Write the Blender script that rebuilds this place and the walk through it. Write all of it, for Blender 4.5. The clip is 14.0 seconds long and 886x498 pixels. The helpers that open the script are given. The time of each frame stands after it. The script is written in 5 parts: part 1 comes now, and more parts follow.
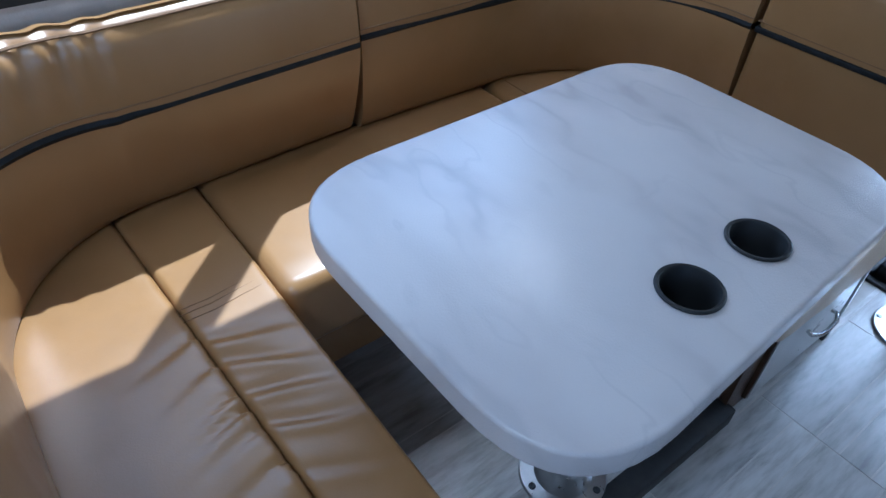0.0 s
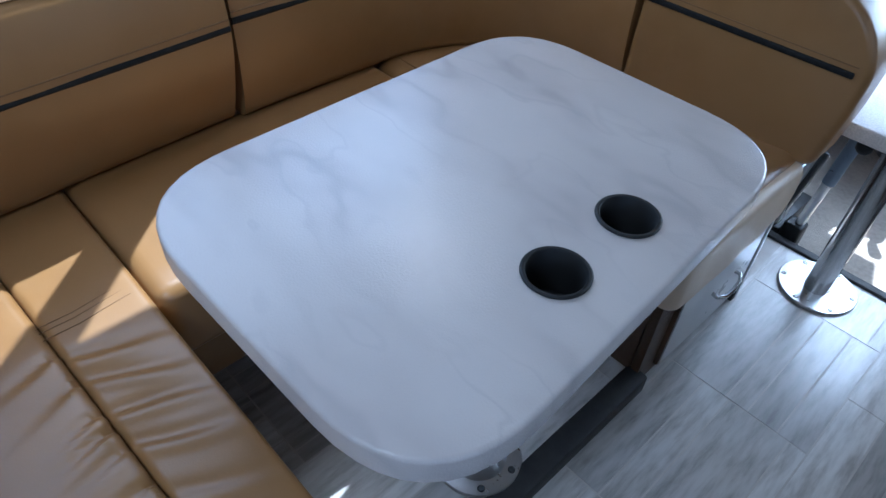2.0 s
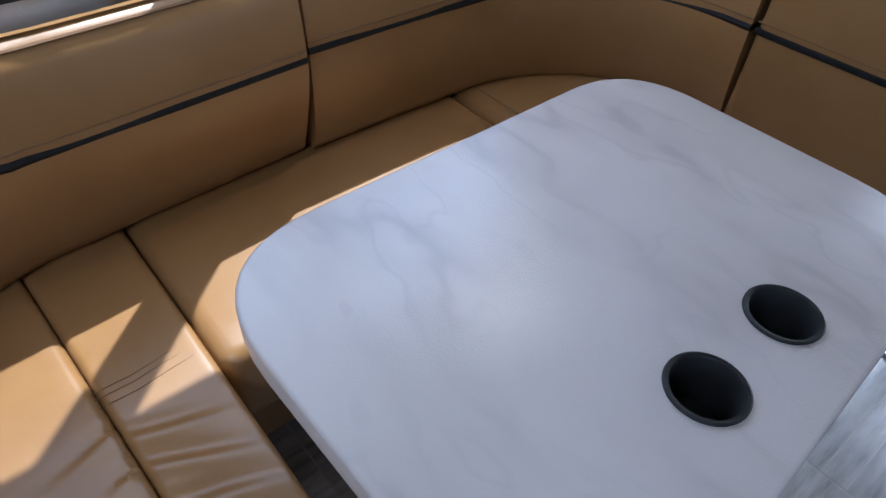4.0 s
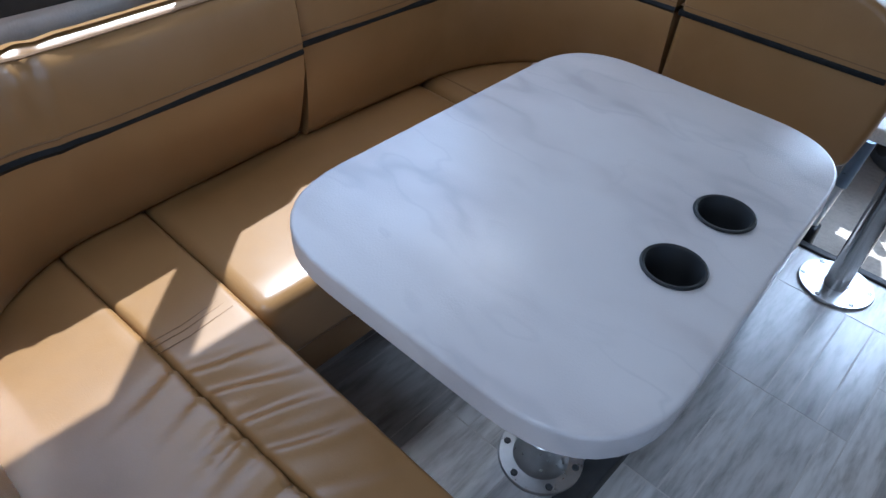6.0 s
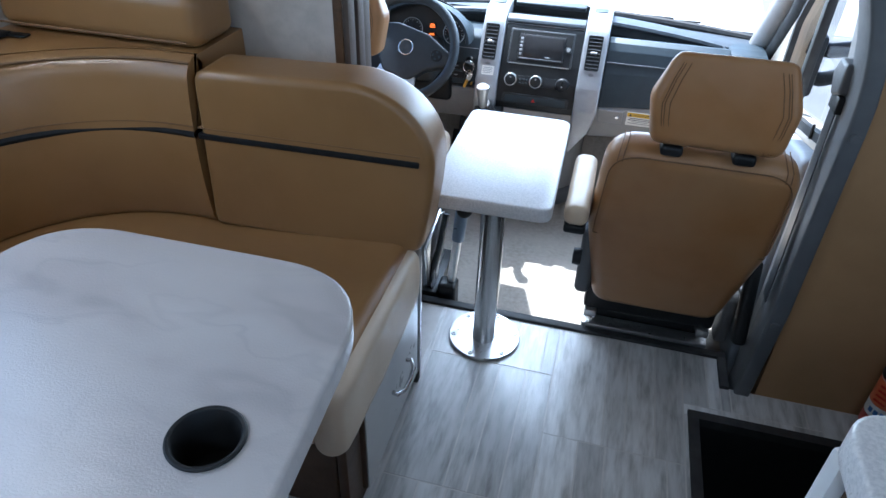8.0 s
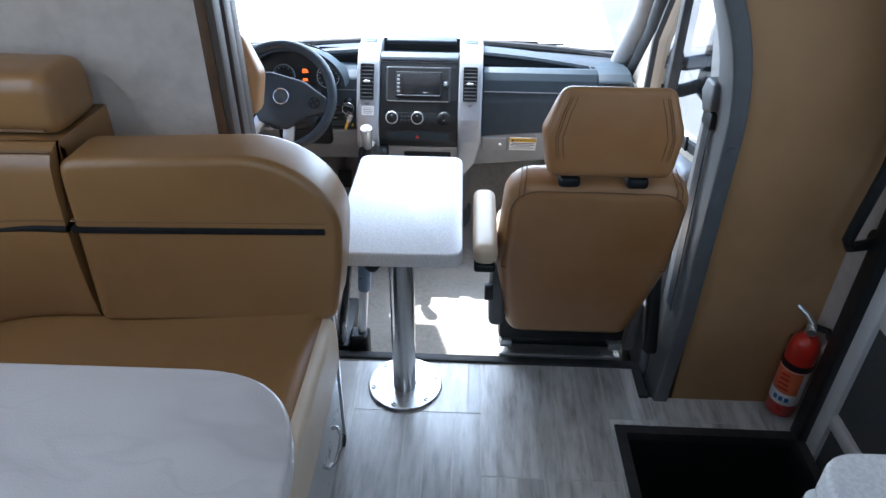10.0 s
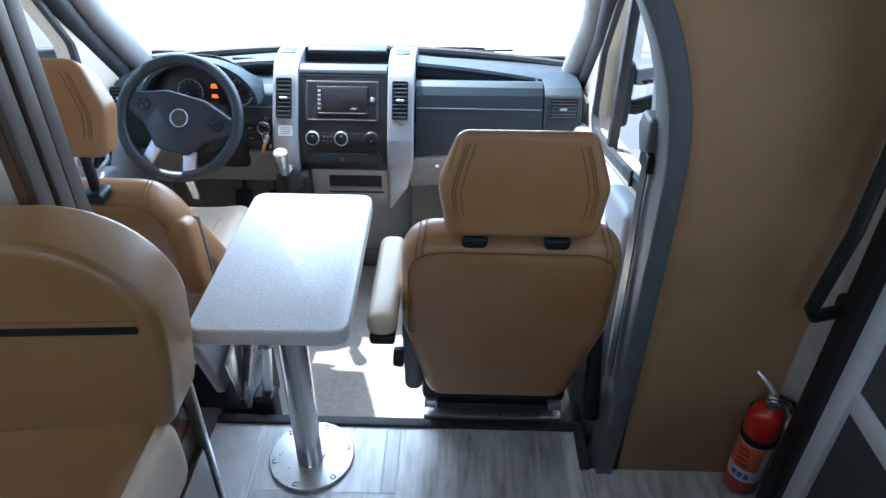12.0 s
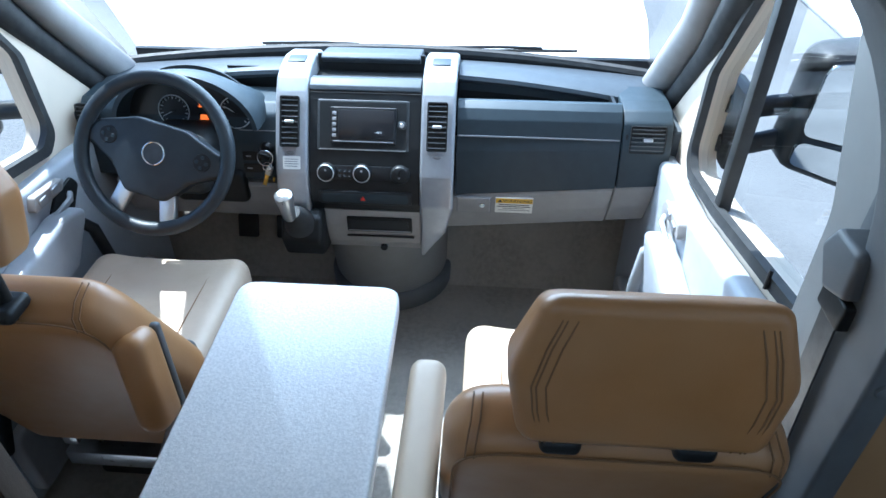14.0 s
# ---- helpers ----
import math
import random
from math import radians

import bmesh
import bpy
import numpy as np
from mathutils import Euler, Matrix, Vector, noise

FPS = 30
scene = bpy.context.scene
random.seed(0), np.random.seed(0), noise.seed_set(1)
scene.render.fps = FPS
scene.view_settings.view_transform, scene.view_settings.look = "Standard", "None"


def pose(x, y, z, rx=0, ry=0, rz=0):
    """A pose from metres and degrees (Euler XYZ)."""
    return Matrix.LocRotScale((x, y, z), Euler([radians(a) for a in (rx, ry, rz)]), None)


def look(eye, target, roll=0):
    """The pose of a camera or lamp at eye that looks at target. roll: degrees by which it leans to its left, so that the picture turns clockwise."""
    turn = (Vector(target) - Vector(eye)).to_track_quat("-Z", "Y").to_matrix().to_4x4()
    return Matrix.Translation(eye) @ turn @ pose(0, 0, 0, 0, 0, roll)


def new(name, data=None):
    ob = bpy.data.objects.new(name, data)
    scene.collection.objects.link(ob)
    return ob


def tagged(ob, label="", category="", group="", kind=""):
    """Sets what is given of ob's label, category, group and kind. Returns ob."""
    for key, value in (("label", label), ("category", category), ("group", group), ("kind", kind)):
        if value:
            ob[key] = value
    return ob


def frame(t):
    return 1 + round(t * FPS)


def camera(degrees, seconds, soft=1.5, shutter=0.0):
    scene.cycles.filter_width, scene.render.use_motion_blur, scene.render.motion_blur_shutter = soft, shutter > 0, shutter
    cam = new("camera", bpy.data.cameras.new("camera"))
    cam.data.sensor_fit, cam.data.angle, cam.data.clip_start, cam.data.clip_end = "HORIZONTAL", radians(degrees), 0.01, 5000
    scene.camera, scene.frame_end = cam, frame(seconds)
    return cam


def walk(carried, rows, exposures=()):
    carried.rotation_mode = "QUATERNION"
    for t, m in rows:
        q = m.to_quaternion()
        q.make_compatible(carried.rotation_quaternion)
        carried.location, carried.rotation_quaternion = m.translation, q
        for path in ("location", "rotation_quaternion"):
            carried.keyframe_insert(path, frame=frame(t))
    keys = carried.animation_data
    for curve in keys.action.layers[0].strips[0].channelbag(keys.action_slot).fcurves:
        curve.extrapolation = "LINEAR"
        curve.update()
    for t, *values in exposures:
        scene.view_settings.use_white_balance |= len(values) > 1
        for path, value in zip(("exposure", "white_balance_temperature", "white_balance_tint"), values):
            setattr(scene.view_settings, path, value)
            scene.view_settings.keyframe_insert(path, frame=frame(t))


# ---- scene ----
cam = camera(67.7, 14.0)
PATH = [
    (0, (0.239, -1.801, 1.346), (-0.919, -0.856, 0.017), 2.9),
    (0.5, (0.242, -1.713, 1.347), (-0.869, -0.717, 0.016), 3.2),
    (1, (0.231, -1.708, 1.352), (-0.84, -0.678, 0.014), 3.2),
    (1.5, (0.244, -1.697, 1.352), (-0.783, -0.654, -0.01), 3.4),
    (2, (0.27, -1.695, 1.338), (-0.746, -0.659, -0.038), 3.4),
    (2.5, (0.277, -1.665, 1.318), (-0.751, -0.63, -0.05), 3.5),
    (3, (0.229, -1.653, 1.345), (-0.795, -0.625, -0.031), 3.5),
    (3.5, (0.164, -1.646, 1.321), (-0.892, -0.642, -0.049), 3.5),
    (4, (0.101, -1.666, 1.324), (-0.982, -0.698, -0.05), 3.2),
    (6.5, (0.196, -1.879, 1.355), (-0.745, -0.673, 0.066), 3.0),
    (7, (0.217, -1.744, 1.344), (-0.639, -0.423, 0.111), 2.3),
    (7.5, (0.286, -1.488, 1.381), (-0.365, -0.022, 0.186), 2.1),
    (8, (0.322, -1.451, 1.369), (-0.068, 0.131, 0.21), 1.9),
    (8.5, (0.267, -1.507, 1.407), (0.042, 0.127, 0.276), 1.3),
    (9, (0.248, -1.491, 1.408), (0.135, 0.176, 0.309), 1.0),
    (11.5, (0.384, -1.142, 1.386), (0.335, 0.528, 0.287), 0.5),
    (12, (0.45, -1.069, 1.39), (0.414, 0.581, 0.262), 0.5),
    (12.5, (0.401, -1.0, 1.385), (0.407, 0.628, 0.223), 0.6),
    (13, (0.296, -0.86, 1.395), (0.267, 0.739, 0.195), 0.3),
    (13.5, (0.347, -0.665, 1.36), (0.259, 0.918, 0.141), 0.0),
    (14, (0.386, -0.533, 1.361), (0.271, 1.04, 0.131), -0.1),
]
EXPOSURE = [(0.0, 1.75, 4830, 9), (1.5, 1.75, 4980, 9), (4.0, 1.68, 5600, 15), (6.5, 1.77, 5180, 10), (7.5, 1.78, 5200, 8), (9.0, 1.76, 5600, 10), (12.5, 1.64, 5200, 6), (14.0, 1.46, 5100, 3)]
walk(cam, [(t, look(eye, target, roll)) for t, eye, target, roll in PATH], EXPOSURE)

# ---- light ----
SUN_TO = Vector((-0.345, 0.384, 0.857)).normalized()
world = bpy.data.worlds.new("world")
scene.world = world
world.use_nodes = True
wn = world.node_tree.nodes
sky = wn.new("ShaderNodeTexSky")
sky.sky_type = "NISHITA"
sky.sun_disc = False
sky.sun_elevation = math.asin(SUN_TO.z)
sky.sun_rotation = math.atan2(SUN_TO.x, SUN_TO.y)
wn["Background"].inputs["Strength"].default_value = 0.14
world.node_tree.links.new(sky.outputs["Color"], wn["Background"].inputs["Color"])
sun = new("sun", bpy.data.lights.new("sun", "SUN"))
sun.data.energy, sun.data.angle, sun.data.color = 5.0, radians(0.6), (1.0, 0.95, 0.87)
sun.matrix_world = look(SUN_TO * 20, (0, 0, 0))

# area lamps at the dinette window and the windscreen stand in for daylight;
# those at the kitchen side, the roof and the entry door are added fill
for name, at, aim, w, h, power in (("kitchen_side_fill", (1.17, -2.75, 1.38), (0, -2.6, 0.9), 2.2, 0.6, 1.1),
                                   ("roof_fill", (0.15, -2.55, 2.02), (0.15, -2.55, 0), 0.38, 0.38, 2.9),
                                   ("dinette_window_light", (-0.885, -1.3, 1.32), (0, -1.3, 0.9), 1.35, 0.6, 1.2),
                                   ("entry_door_fill", (1.178, -0.447, 0.80), (0.2, -0.447, 0.45), 0.50, 1.7, 0.8),
                                   ("windscreen_light", (0.08, 1.10, 1.02), (0.08, 0.30, 0.30), 1.30, 0.55, 8.0)):
    lamp = new(name, bpy.data.lights.new(name, "AREA"))
    lamp.data.shape, lamp.data.size, lamp.data.size_y, lamp.data.energy, lamp.data.color = "RECTANGLE", w, h, power, (0.84, 0.93, 1.0)
    lamp.matrix_world = look(at, aim)

# ---- mesh tools ----
ORIGIN = {}


def thing(name, at, label, category, group="", kind=""):
    e = new(name)
    e.empty_display_size = 0.05
    e.location = at
    ORIGIN[e.name] = Vector(at)
    return tagged(e, label, category, group, kind)


def part(name, bm, material, parent=None, label="", smooth=True):
    me = bpy.data.meshes.new(name)
    org = ORIGIN.get(parent.name, Vector()) if parent else Vector()
    bm.normal_update()
    bmesh.ops.translate(bm, vec=-org, verts=bm.verts)
    bm.to_mesh(me)
    bm.free()
    me.materials.append(material)
    if smooth:
        me.shade_smooth()
        me.set_sharp_from_angle(angle=radians(42))
    ob = new(name, me)
    if parent:
        ob.parent = parent
        ORIGIN[ob.name] = org
    return tagged(ob, label)


def solid(name, bm, material, label, category, group="", kind="", smooth=True):
    return tagged(part(name, bm, material, None, "", smooth), label, category, group, kind)


def join(*bms):
    out = bms[0]
    for b in bms[1:]:
        me = bpy.data.meshes.new("tmp")
        b.to_mesh(me)
        b.free()
        out.from_mesh(me)
        bpy.data.meshes.remove(me)
    return out


def turned(bm, m):
    bmesh.ops.transform(bm, matrix=m, verts=bm.verts)
    return bm


def about(p, rx=0, ry=0, rz=0):
    return Matrix.Translation(p) @ pose(0, 0, 0, rx, ry, rz) @ Matrix.Translation(-Vector(p))


def box(x0, x1, y0, y1, z0, z1, bev=0.0, seg=2):
    bm = bmesh.new()
    bmesh.ops.create_cube(bm, size=1.0)
    bmesh.ops.scale(bm, vec=(x1 - x0, y1 - y0, z1 - z0), verts=bm.verts)
    bmesh.ops.translate(bm, vec=((x0 + x1) / 2, (y0 + y1) / 2, (z0 + z1) / 2), verts=bm.verts)
    if bev:
        bmesh.ops.bevel(bm, geom=bm.edges[:], offset=bev, segments=seg, affect="EDGES", profile=0.5)
    return bm


def spread(a, b, r, n):
    """Stations from a to b, dense in the rounded ends."""
    r = min(r, (b - a) / 2 * 0.999)
    ends = [r * (1 - math.cos(math.pi / 2 * i / 5)) for i in range(6)]
    mid = [a + r + (b - a - 2 * r) * i / n for i in range(1, n)]
    return [a + e for e in ends] + mid + [b - e for e in reversed(ends)]


def rbox(x0, x1, y0, y1, z0, z1, r, n=(6, 6, 3), disp=None):
    """A cushion: a box with round edges; disp(p, up) moves its surface."""
    bm, seen = bmesh.new(), {}
    lo, hi = Vector((x0, y0, z0)), Vector((x1, y1, z1))
    st = [spread(lo[i], hi[i], r, n[i]) for i in range(3)]

    def vert(p):
        key = tuple(round(c, 6) for c in p)
        if key not in seen:
            p = Vector(p)
            rr = [min(r, (hi[i] - lo[i]) / 2) for i in range(3)]
            core = Vector([min(max(p[i], lo[i] + rr[i]), hi[i] - rr[i]) for i in range(3)])
            d = p - core
            q = core + d.normalized() * min(r, d.length) if d.length > 1e-9 else p
            if disp:
                q = q + disp(q, d.normalized() if d.length > 1e-9 else Vector())
            seen[key] = bm.verts.new(q)
        return seen[key]

    for ax in range(3):
        u, v = (ax + 1) % 3, (ax + 2) % 3
        for side in (0, 1):
            for i in range(len(st[u]) - 1):
                for j in range(len(st[v]) - 1):
                    quad = []
                    for a, b in ((i, j), (i + 1, j), (i + 1, j + 1), (i, j + 1)):
                        p = [0, 0, 0]
                        p[ax], p[u], p[v] = (lo, hi)[side][ax], st[u][a], st[v][b]
                        quad.append(vert(p))
                    quad = list(dict.fromkeys(quad if side else reversed(quad)))
                    if len(quad) > 2:
                        try:
                            bm.faces.new(quad)
                        except ValueError:
                            pass
    return bm


def round_poly(pts, r, n=6):
    out, k = [], len(pts)
    for i, p in enumerate(pts):
        rad = r[i] if isinstance(r, (list, tuple)) else r
        p, a, b = Vector(p), Vector(pts[i - 1]), Vector(pts[(i + 1) % k])
        if rad <= 0:
            out.append(tuple(p))
            continue
        u, v = (a - p), (b - p)
        ang = u.angle(v)
        d = min(rad / math.tan(ang / 2), u.length * 0.49, v.length * 0.49)
        s, e = p + u.normalized() * d, p + v.normalized() * d
        for j in range(n + 1):
            f = j / n
            out.append(tuple(s * (1 - f) ** 2 + p * 2 * f * (1 - f) + e * f * f))
    return out


def place(axis, a, b, c):
    return {"x": (c, a, b), "y": (a, c, b), "z": (a, b, c)}[axis]


def prism(poly, axis, lo, hi, bev=0.0, seg=3):
    """poly along axis from lo to hi. x: (y, z), y: (x, z), z: (x, y)."""
    bm = bmesh.new()
    low = [bm.verts.new(place(axis, a, b, lo)) for a, b in poly]
    top = [bm.verts.new(place(axis, a, b, hi)) for a, b in poly]
    caps = [bm.faces.new(low), bm.faces.new(top)]
    k = len(poly)
    for i in range(k):
        bm.faces.new((low[i], low[(i + 1) % k], top[(i + 1) % k], top[i]))
    bmesh.ops.recalc_face_normals(bm, faces=bm.faces)
    if bev:
        edges = list({e for f in caps for e in f.edges})
        bmesh.ops.bevel(bm, geom=edges, offset=bev, segments=seg, affect="EDGES", profile=0.5, clamp_overlap=True)
    return bm


def plate(outer, holes, axis, lo, hi):
    """A flat slab with openings."""
    bm = bmesh.new()
    edges = []
    for loop in (outer, *holes):
        vs = [bm.verts.new(place(axis, a, b, lo)) for a, b in loop]
        edges += [bm.edges.new((vs[i - 1], vs[i])) for i in range(len(vs))]
    bmesh.ops.triangle_fill(bm, use_beauty=True, edges=edges)
    geom = bmesh.ops.extrude_face_region(bm, geom=bm.faces[:])["geom"]
    bmesh.ops.translate(bm, vec=place(axis, 0, 0, hi - lo), verts=[g for g in geom if isinstance(g, bmesh.types.BMVert)])
    bmesh.ops.recalc_face_normals(bm, faces=bm.faces)
    return bm


def sheet(axis, c, poly):
    bm = bmesh.new()
    bm.faces.new([bm.verts.new(place(axis, a, b, c)) for a, b in poly])
    return bm


def rect(a0, a1, b0, b1, r=0.0, n=6):
    return round_poly([(a0, b0), (a1, b0), (a1, b1), (a0, b1)], r, n)


def tube(pts, r, n=8, closed=False):
    bm, rings = bmesh.new(), []
    pts = [Vector(p) for p in pts]
    k = len(pts)
    side = None
    for i, p in enumerate(pts):
        a = pts[i - 1] if (i or closed) else p
        b = pts[(i + 1) % k] if (i < k - 1 or closed) else p
        d = (b - a).normalized()
        if side is None:
            side = d.orthogonal().normalized()
        side = (side - d * side.dot(d)).normalized()
        up = d.cross(side)
        rad = r[i] if isinstance(r, (list, tuple)) else r
        rings.append([bm.verts.new(p + (side * math.cos(t) + up * math.sin(t)) * rad) for t in [2 * math.pi * j / n for j in range(n)]])
    for i in range(k if closed else k - 1):
        for j in range(n):
            bm.faces.new((rings[i][j], rings[i][(j + 1) % n], rings[(i + 1) % k][(j + 1) % n], rings[(i + 1) % k][j]))
    if not closed:
        bm.faces.new(list(reversed(rings[0])))
        bm.faces.new(rings[-1])
    bmesh.ops.recalc_face_normals(bm, faces=bm.faces)
    return bm


def lathe(profile, at, n=32, m=None):
    """profile of (r, z) turned about z, then by m, and set at a place."""
    bm, rings = bmesh.new(), []
    for r, z in profile:
        rings.append([bm.verts.new((r * math.cos(t), r * math.sin(t), z)) for t in [2 * math.pi * j / n for j in range(n)]] if r > 1e-6 else [bm.verts.new((0, 0, z))])
    for a, b in zip(rings, rings[1:]):
        for j in range(n):
            q = list(dict.fromkeys((a[j % len(a)], a[(j + 1) % len(a)], b[(j + 1) % len(b)], b[j % len(b)])))
            if len(q) > 2:
                bm.faces.new(q)
    bmesh.ops.recalc_face_normals(bm, faces=bm.faces)
    if m:
        turned(bm, m)
    bmesh.ops.translate(bm, vec=at, verts=bm.verts)
    return bm


def disc(r, h, at, n=32, m=None, bev=0.002):
    return lathe([(0, 0), (r, 0), (r, h - bev), (r - bev, h), (0, h)], at, n, m)


def ring(big, small, at, m=None, n=40, k=10):
    return lathe([(big + small * math.cos(t), small * math.sin(t)) for t in [2 * math.pi * j / k for j in range(k + 1)]], at, n, m)


def sweep(path, profile, disp=None):
    """profile of (out, z) carried along a plan path; out is to the path's left."""
    bm, rows = bmesh.new(), []
    for i, p in enumerate(path):
        a, b = Vector(path[max(i - 1, 0)]), Vector(path[min(i + 1, len(path) - 1)])
        d = (b - a).normalized()
        nrm = Vector((-d.y, d.x))
        row = []
        for o, z in profile:
            q = Vector((p[0] + nrm.x * o, p[1] + nrm.y * o, z))
            row.append(bm.verts.new(q + disp(q, nrm) if disp else q))
        rows.append(row)
    k = len(profile)
    for a, b in zip(rows, rows[1:]):
        for j in range(k):
            bm.faces.new((a[j], a[(j + 1) % k], b[(j + 1) % k], b[j]))
    bm.faces.new(rows[0])
    bm.faces.new(list(reversed(rows[-1])))
    bmesh.ops.recalc_face_normals(bm, faces=bm.faces)
    return bm


def arc(cx, cy, r, a0, a1, n=14):
    return [(cx + r * math.cos(radians(a0 + (a1 - a0) * i / n)), cy + r * math.sin(radians(a0 + (a1 - a0) * i / n))) for i in range(n + 1)]


def line(a, b, n):
    return [(a[0] + (b[0] - a[0]) * i / n, a[1] + (b[1] - a[1]) * i / n) for i in range(n + 1)]


def words(text, size, at, m, material, parent, name="lettering"):
    cu = bpy.data.curves.new(name, "FONT")
    cu.body, cu.size, cu.align_x, cu.align_y, cu.extrude = text, size, "CENTER", "CENTER", 0.0002
    tmp = bpy.data.objects.new("tmp", cu)
    scene.collection.objects.link(tmp)
    bpy.context.view_layer.update()
    me = bpy.data.meshes.new_from_object(tmp.evaluated_get(bpy.context.evaluated_depsgraph_get()))
    bpy.data.objects.remove(tmp)
    bm = bmesh.new()
    bm.from_mesh(me)
    bpy.data.meshes.remove(me)
    turned(bm, Matrix.Translation(at) @ m)
    return part(name, bm, material, parent, smooth=False)


# ---- materials ----
def mat(name, c1, c2=None, scale=8.0, rough=0.5, bump=0.0, bscale=300.0, metal=0.0, stretch=(1, 1, 1), rvar=0.08,
        vary=0.0, c3=None, s3=2.0, coat=0.0, spec=0.5, lo=0.35, hi=0.65, dist=0.002):
    """Base colour between c1 and c2 by fine noise, with c3 in wide patches; relief and gloss follow noise too."""
    m = bpy.data.materials.new(name)
    m.use_nodes = True
    nt = m.node_tree
    N, L = nt.nodes, nt.links
    b = N["Principled BSDF"]
    geo = N.new("ShaderNodeNewGeometry")
    mp = N.new("ShaderNodeMapping")
    mp.inputs["Scale"].default_value = stretch
    L.new(geo.outputs["Position"], mp.inputs["Vector"])

    def noise_of(sc, detail=5.0, rgh=0.6):
        t = N.new("ShaderNodeTexNoise")
        t.inputs["Scale"].default_value, t.inputs["Detail"].default_value, t.inputs["Roughness"].default_value = sc, detail, rgh
        L.new(mp.outputs["Vector"], t.inputs["Vector"])
        return t.outputs["Fac"]

    def ramp(fac, a, z):
        r = N.new("ShaderNodeMapRange")
        r.inputs["From Min"].default_value, r.inputs["From Max"].default_value = a, z
        L.new(fac, r.inputs["Value"])
        return r.outputs["Result"]

    def mix(fac, a, z):
        x = N.new("ShaderNodeMix")
        x.data_type = "RGBA"
        for sock, v in ((x.inputs[0], fac), (x.inputs[6], a), (x.inputs[7], z)):
            if isinstance(v, (tuple, list)):
                sock.default_value = (*v, 1.0)
            elif isinstance(v, float):
                sock.default_value = v
            else:
                L.new(v, sock)
        return x.outputs[2]

    col = mix(ramp(noise_of(scale), lo, hi), c1, c2 or tuple(0.85 * v for v in c1))
    if c3:
        col = mix(ramp(noise_of(s3, 3.0), 0.42, 0.7), col, c3)
    if vary:
        info = N.new("ShaderNodeObjectInfo")
        hsv = N.new("ShaderNodeHueSaturation")
        L.new(col, hsv.inputs["Color"])
        r = N.new("ShaderNodeMapRange")
        r.inputs["To Min"].default_value, r.inputs["To Max"].default_value = 1 - vary, 1 + vary
        L.new(info.outputs["Random"], r.inputs["Value"])
        L.new(r.outputs["Result"], hsv.inputs["Value"])
        col = hsv.outputs["Color"]
    L.new(col, b.inputs["Base Color"])
    rr = N.new("ShaderNodeMapRange")
    rr.inputs["To Min"].default_value, rr.inputs["To Max"].default_value = max(rough - rvar, 0.02), min(rough + rvar, 1)
    L.new(noise_of(scale * 1.7, 3.0), rr.inputs["Value"])
    L.new(rr.outputs["Result"], b.inputs["Roughness"])
    b.inputs["Metallic"].default_value = metal
    b.inputs["Specular IOR Level"].default_value = spec
    b.inputs["Coat Weight"].default_value = coat
    if bump:
        bp = N.new("ShaderNodeBump")
        bp.inputs["Strength"].default_value, bp.inputs["Distance"].default_value = bump, dist
        L.new(noise_of(bscale, 2.0), bp.inputs["Height"])
        L.new(bp.outputs["Normal"], b.inputs["Normal"])
    return m


def glow(name, color, strength):
    m = bpy.data.materials.new(name)
    m.use_nodes = True
    b = m.node_tree.nodes["Principled BSDF"]
    b.inputs["Base Color"].default_value = (0.02, 0.02, 0.02, 1)
    b.inputs["Emission Color"].default_value = (*color, 1)
    b.inputs["Emission Strength"].default_value = strength
    return m


def pane_mat(name, tint, gloss):
    m = bpy.data.materials.new(name)
    m.use_nodes = True
    N, L = m.node_tree.nodes, m.node_tree.links
    N.remove(N["Principled BSDF"])
    tr, gl, mx = N.new("ShaderNodeBsdfTransparent"), N.new("ShaderNodeBsdfGlossy"), N.new("ShaderNodeMixShader")
    fr, pw, ml = N.new("ShaderNodeLayerWeight"), N.new("ShaderNodeMath"), N.new("ShaderNodeMath")
    fr.inputs["Blend"].default_value = 0.5
    pw.operation = "POWER"
    pw.inputs[1].default_value = 3.0
    tr.inputs["Color"].default_value = (*tint, 1)
    gl.inputs["Roughness"].default_value = 0.02
    ml.operation = "MULTIPLY_ADD"
    ml.inputs[1].default_value, ml.inputs[2].default_value = gloss, 0.04
    L.new(fr.outputs["Facing"], pw.inputs[0])
    L.new(pw.outputs["Value"], ml.inputs[0])
    L.new(ml.outputs["Value"], mx.inputs["Fac"])
    L.new(tr.outputs["BSDF"], mx.inputs[1])
    L.new(gl.outputs["BSDF"], mx.inputs[2])
    L.new(mx.outputs["Shader"], N["Material Output"].inputs["Surface"])
    return m


LEATHER = mat("tan_vinyl", (0.272, 0.143, 0.050), (0.247, 0.128, 0.043), 14, 0.33, 0.30, 420, c3=(0.29, 0.158, 0.060), s3=3, spec=0.6, dist=0.0006)
LEATHER_SEAT = mat("cab_leather", (0.35, 0.170, 0.060), (0.32, 0.153, 0.052), 18, 0.38, 0.30, 420, c3=(0.36, 0.20, 0.088), s3=4, spec=0.5, dist=0.0006)
CREAM = mat("cream_vinyl", (0.62, 0.50, 0.36), (0.58, 0.46, 0.33), 14, 0.42, 0.2, 800)
STITCH = mat("stitch_thread", (0.20, 0.11, 0.05), rough=0.8)
BLACKTRIM = mat("black_piping", (0.012, 0.012, 0.012), (0.02, 0.02, 0.02), 60, 0.45, 0.2, 500, spec=0.12)
BLACK = mat("black_plastic", (0.008, 0.009, 0.010), (0.012, 0.013, 0.014), 40, 0.45, 0.15, 500, spec=0.35)
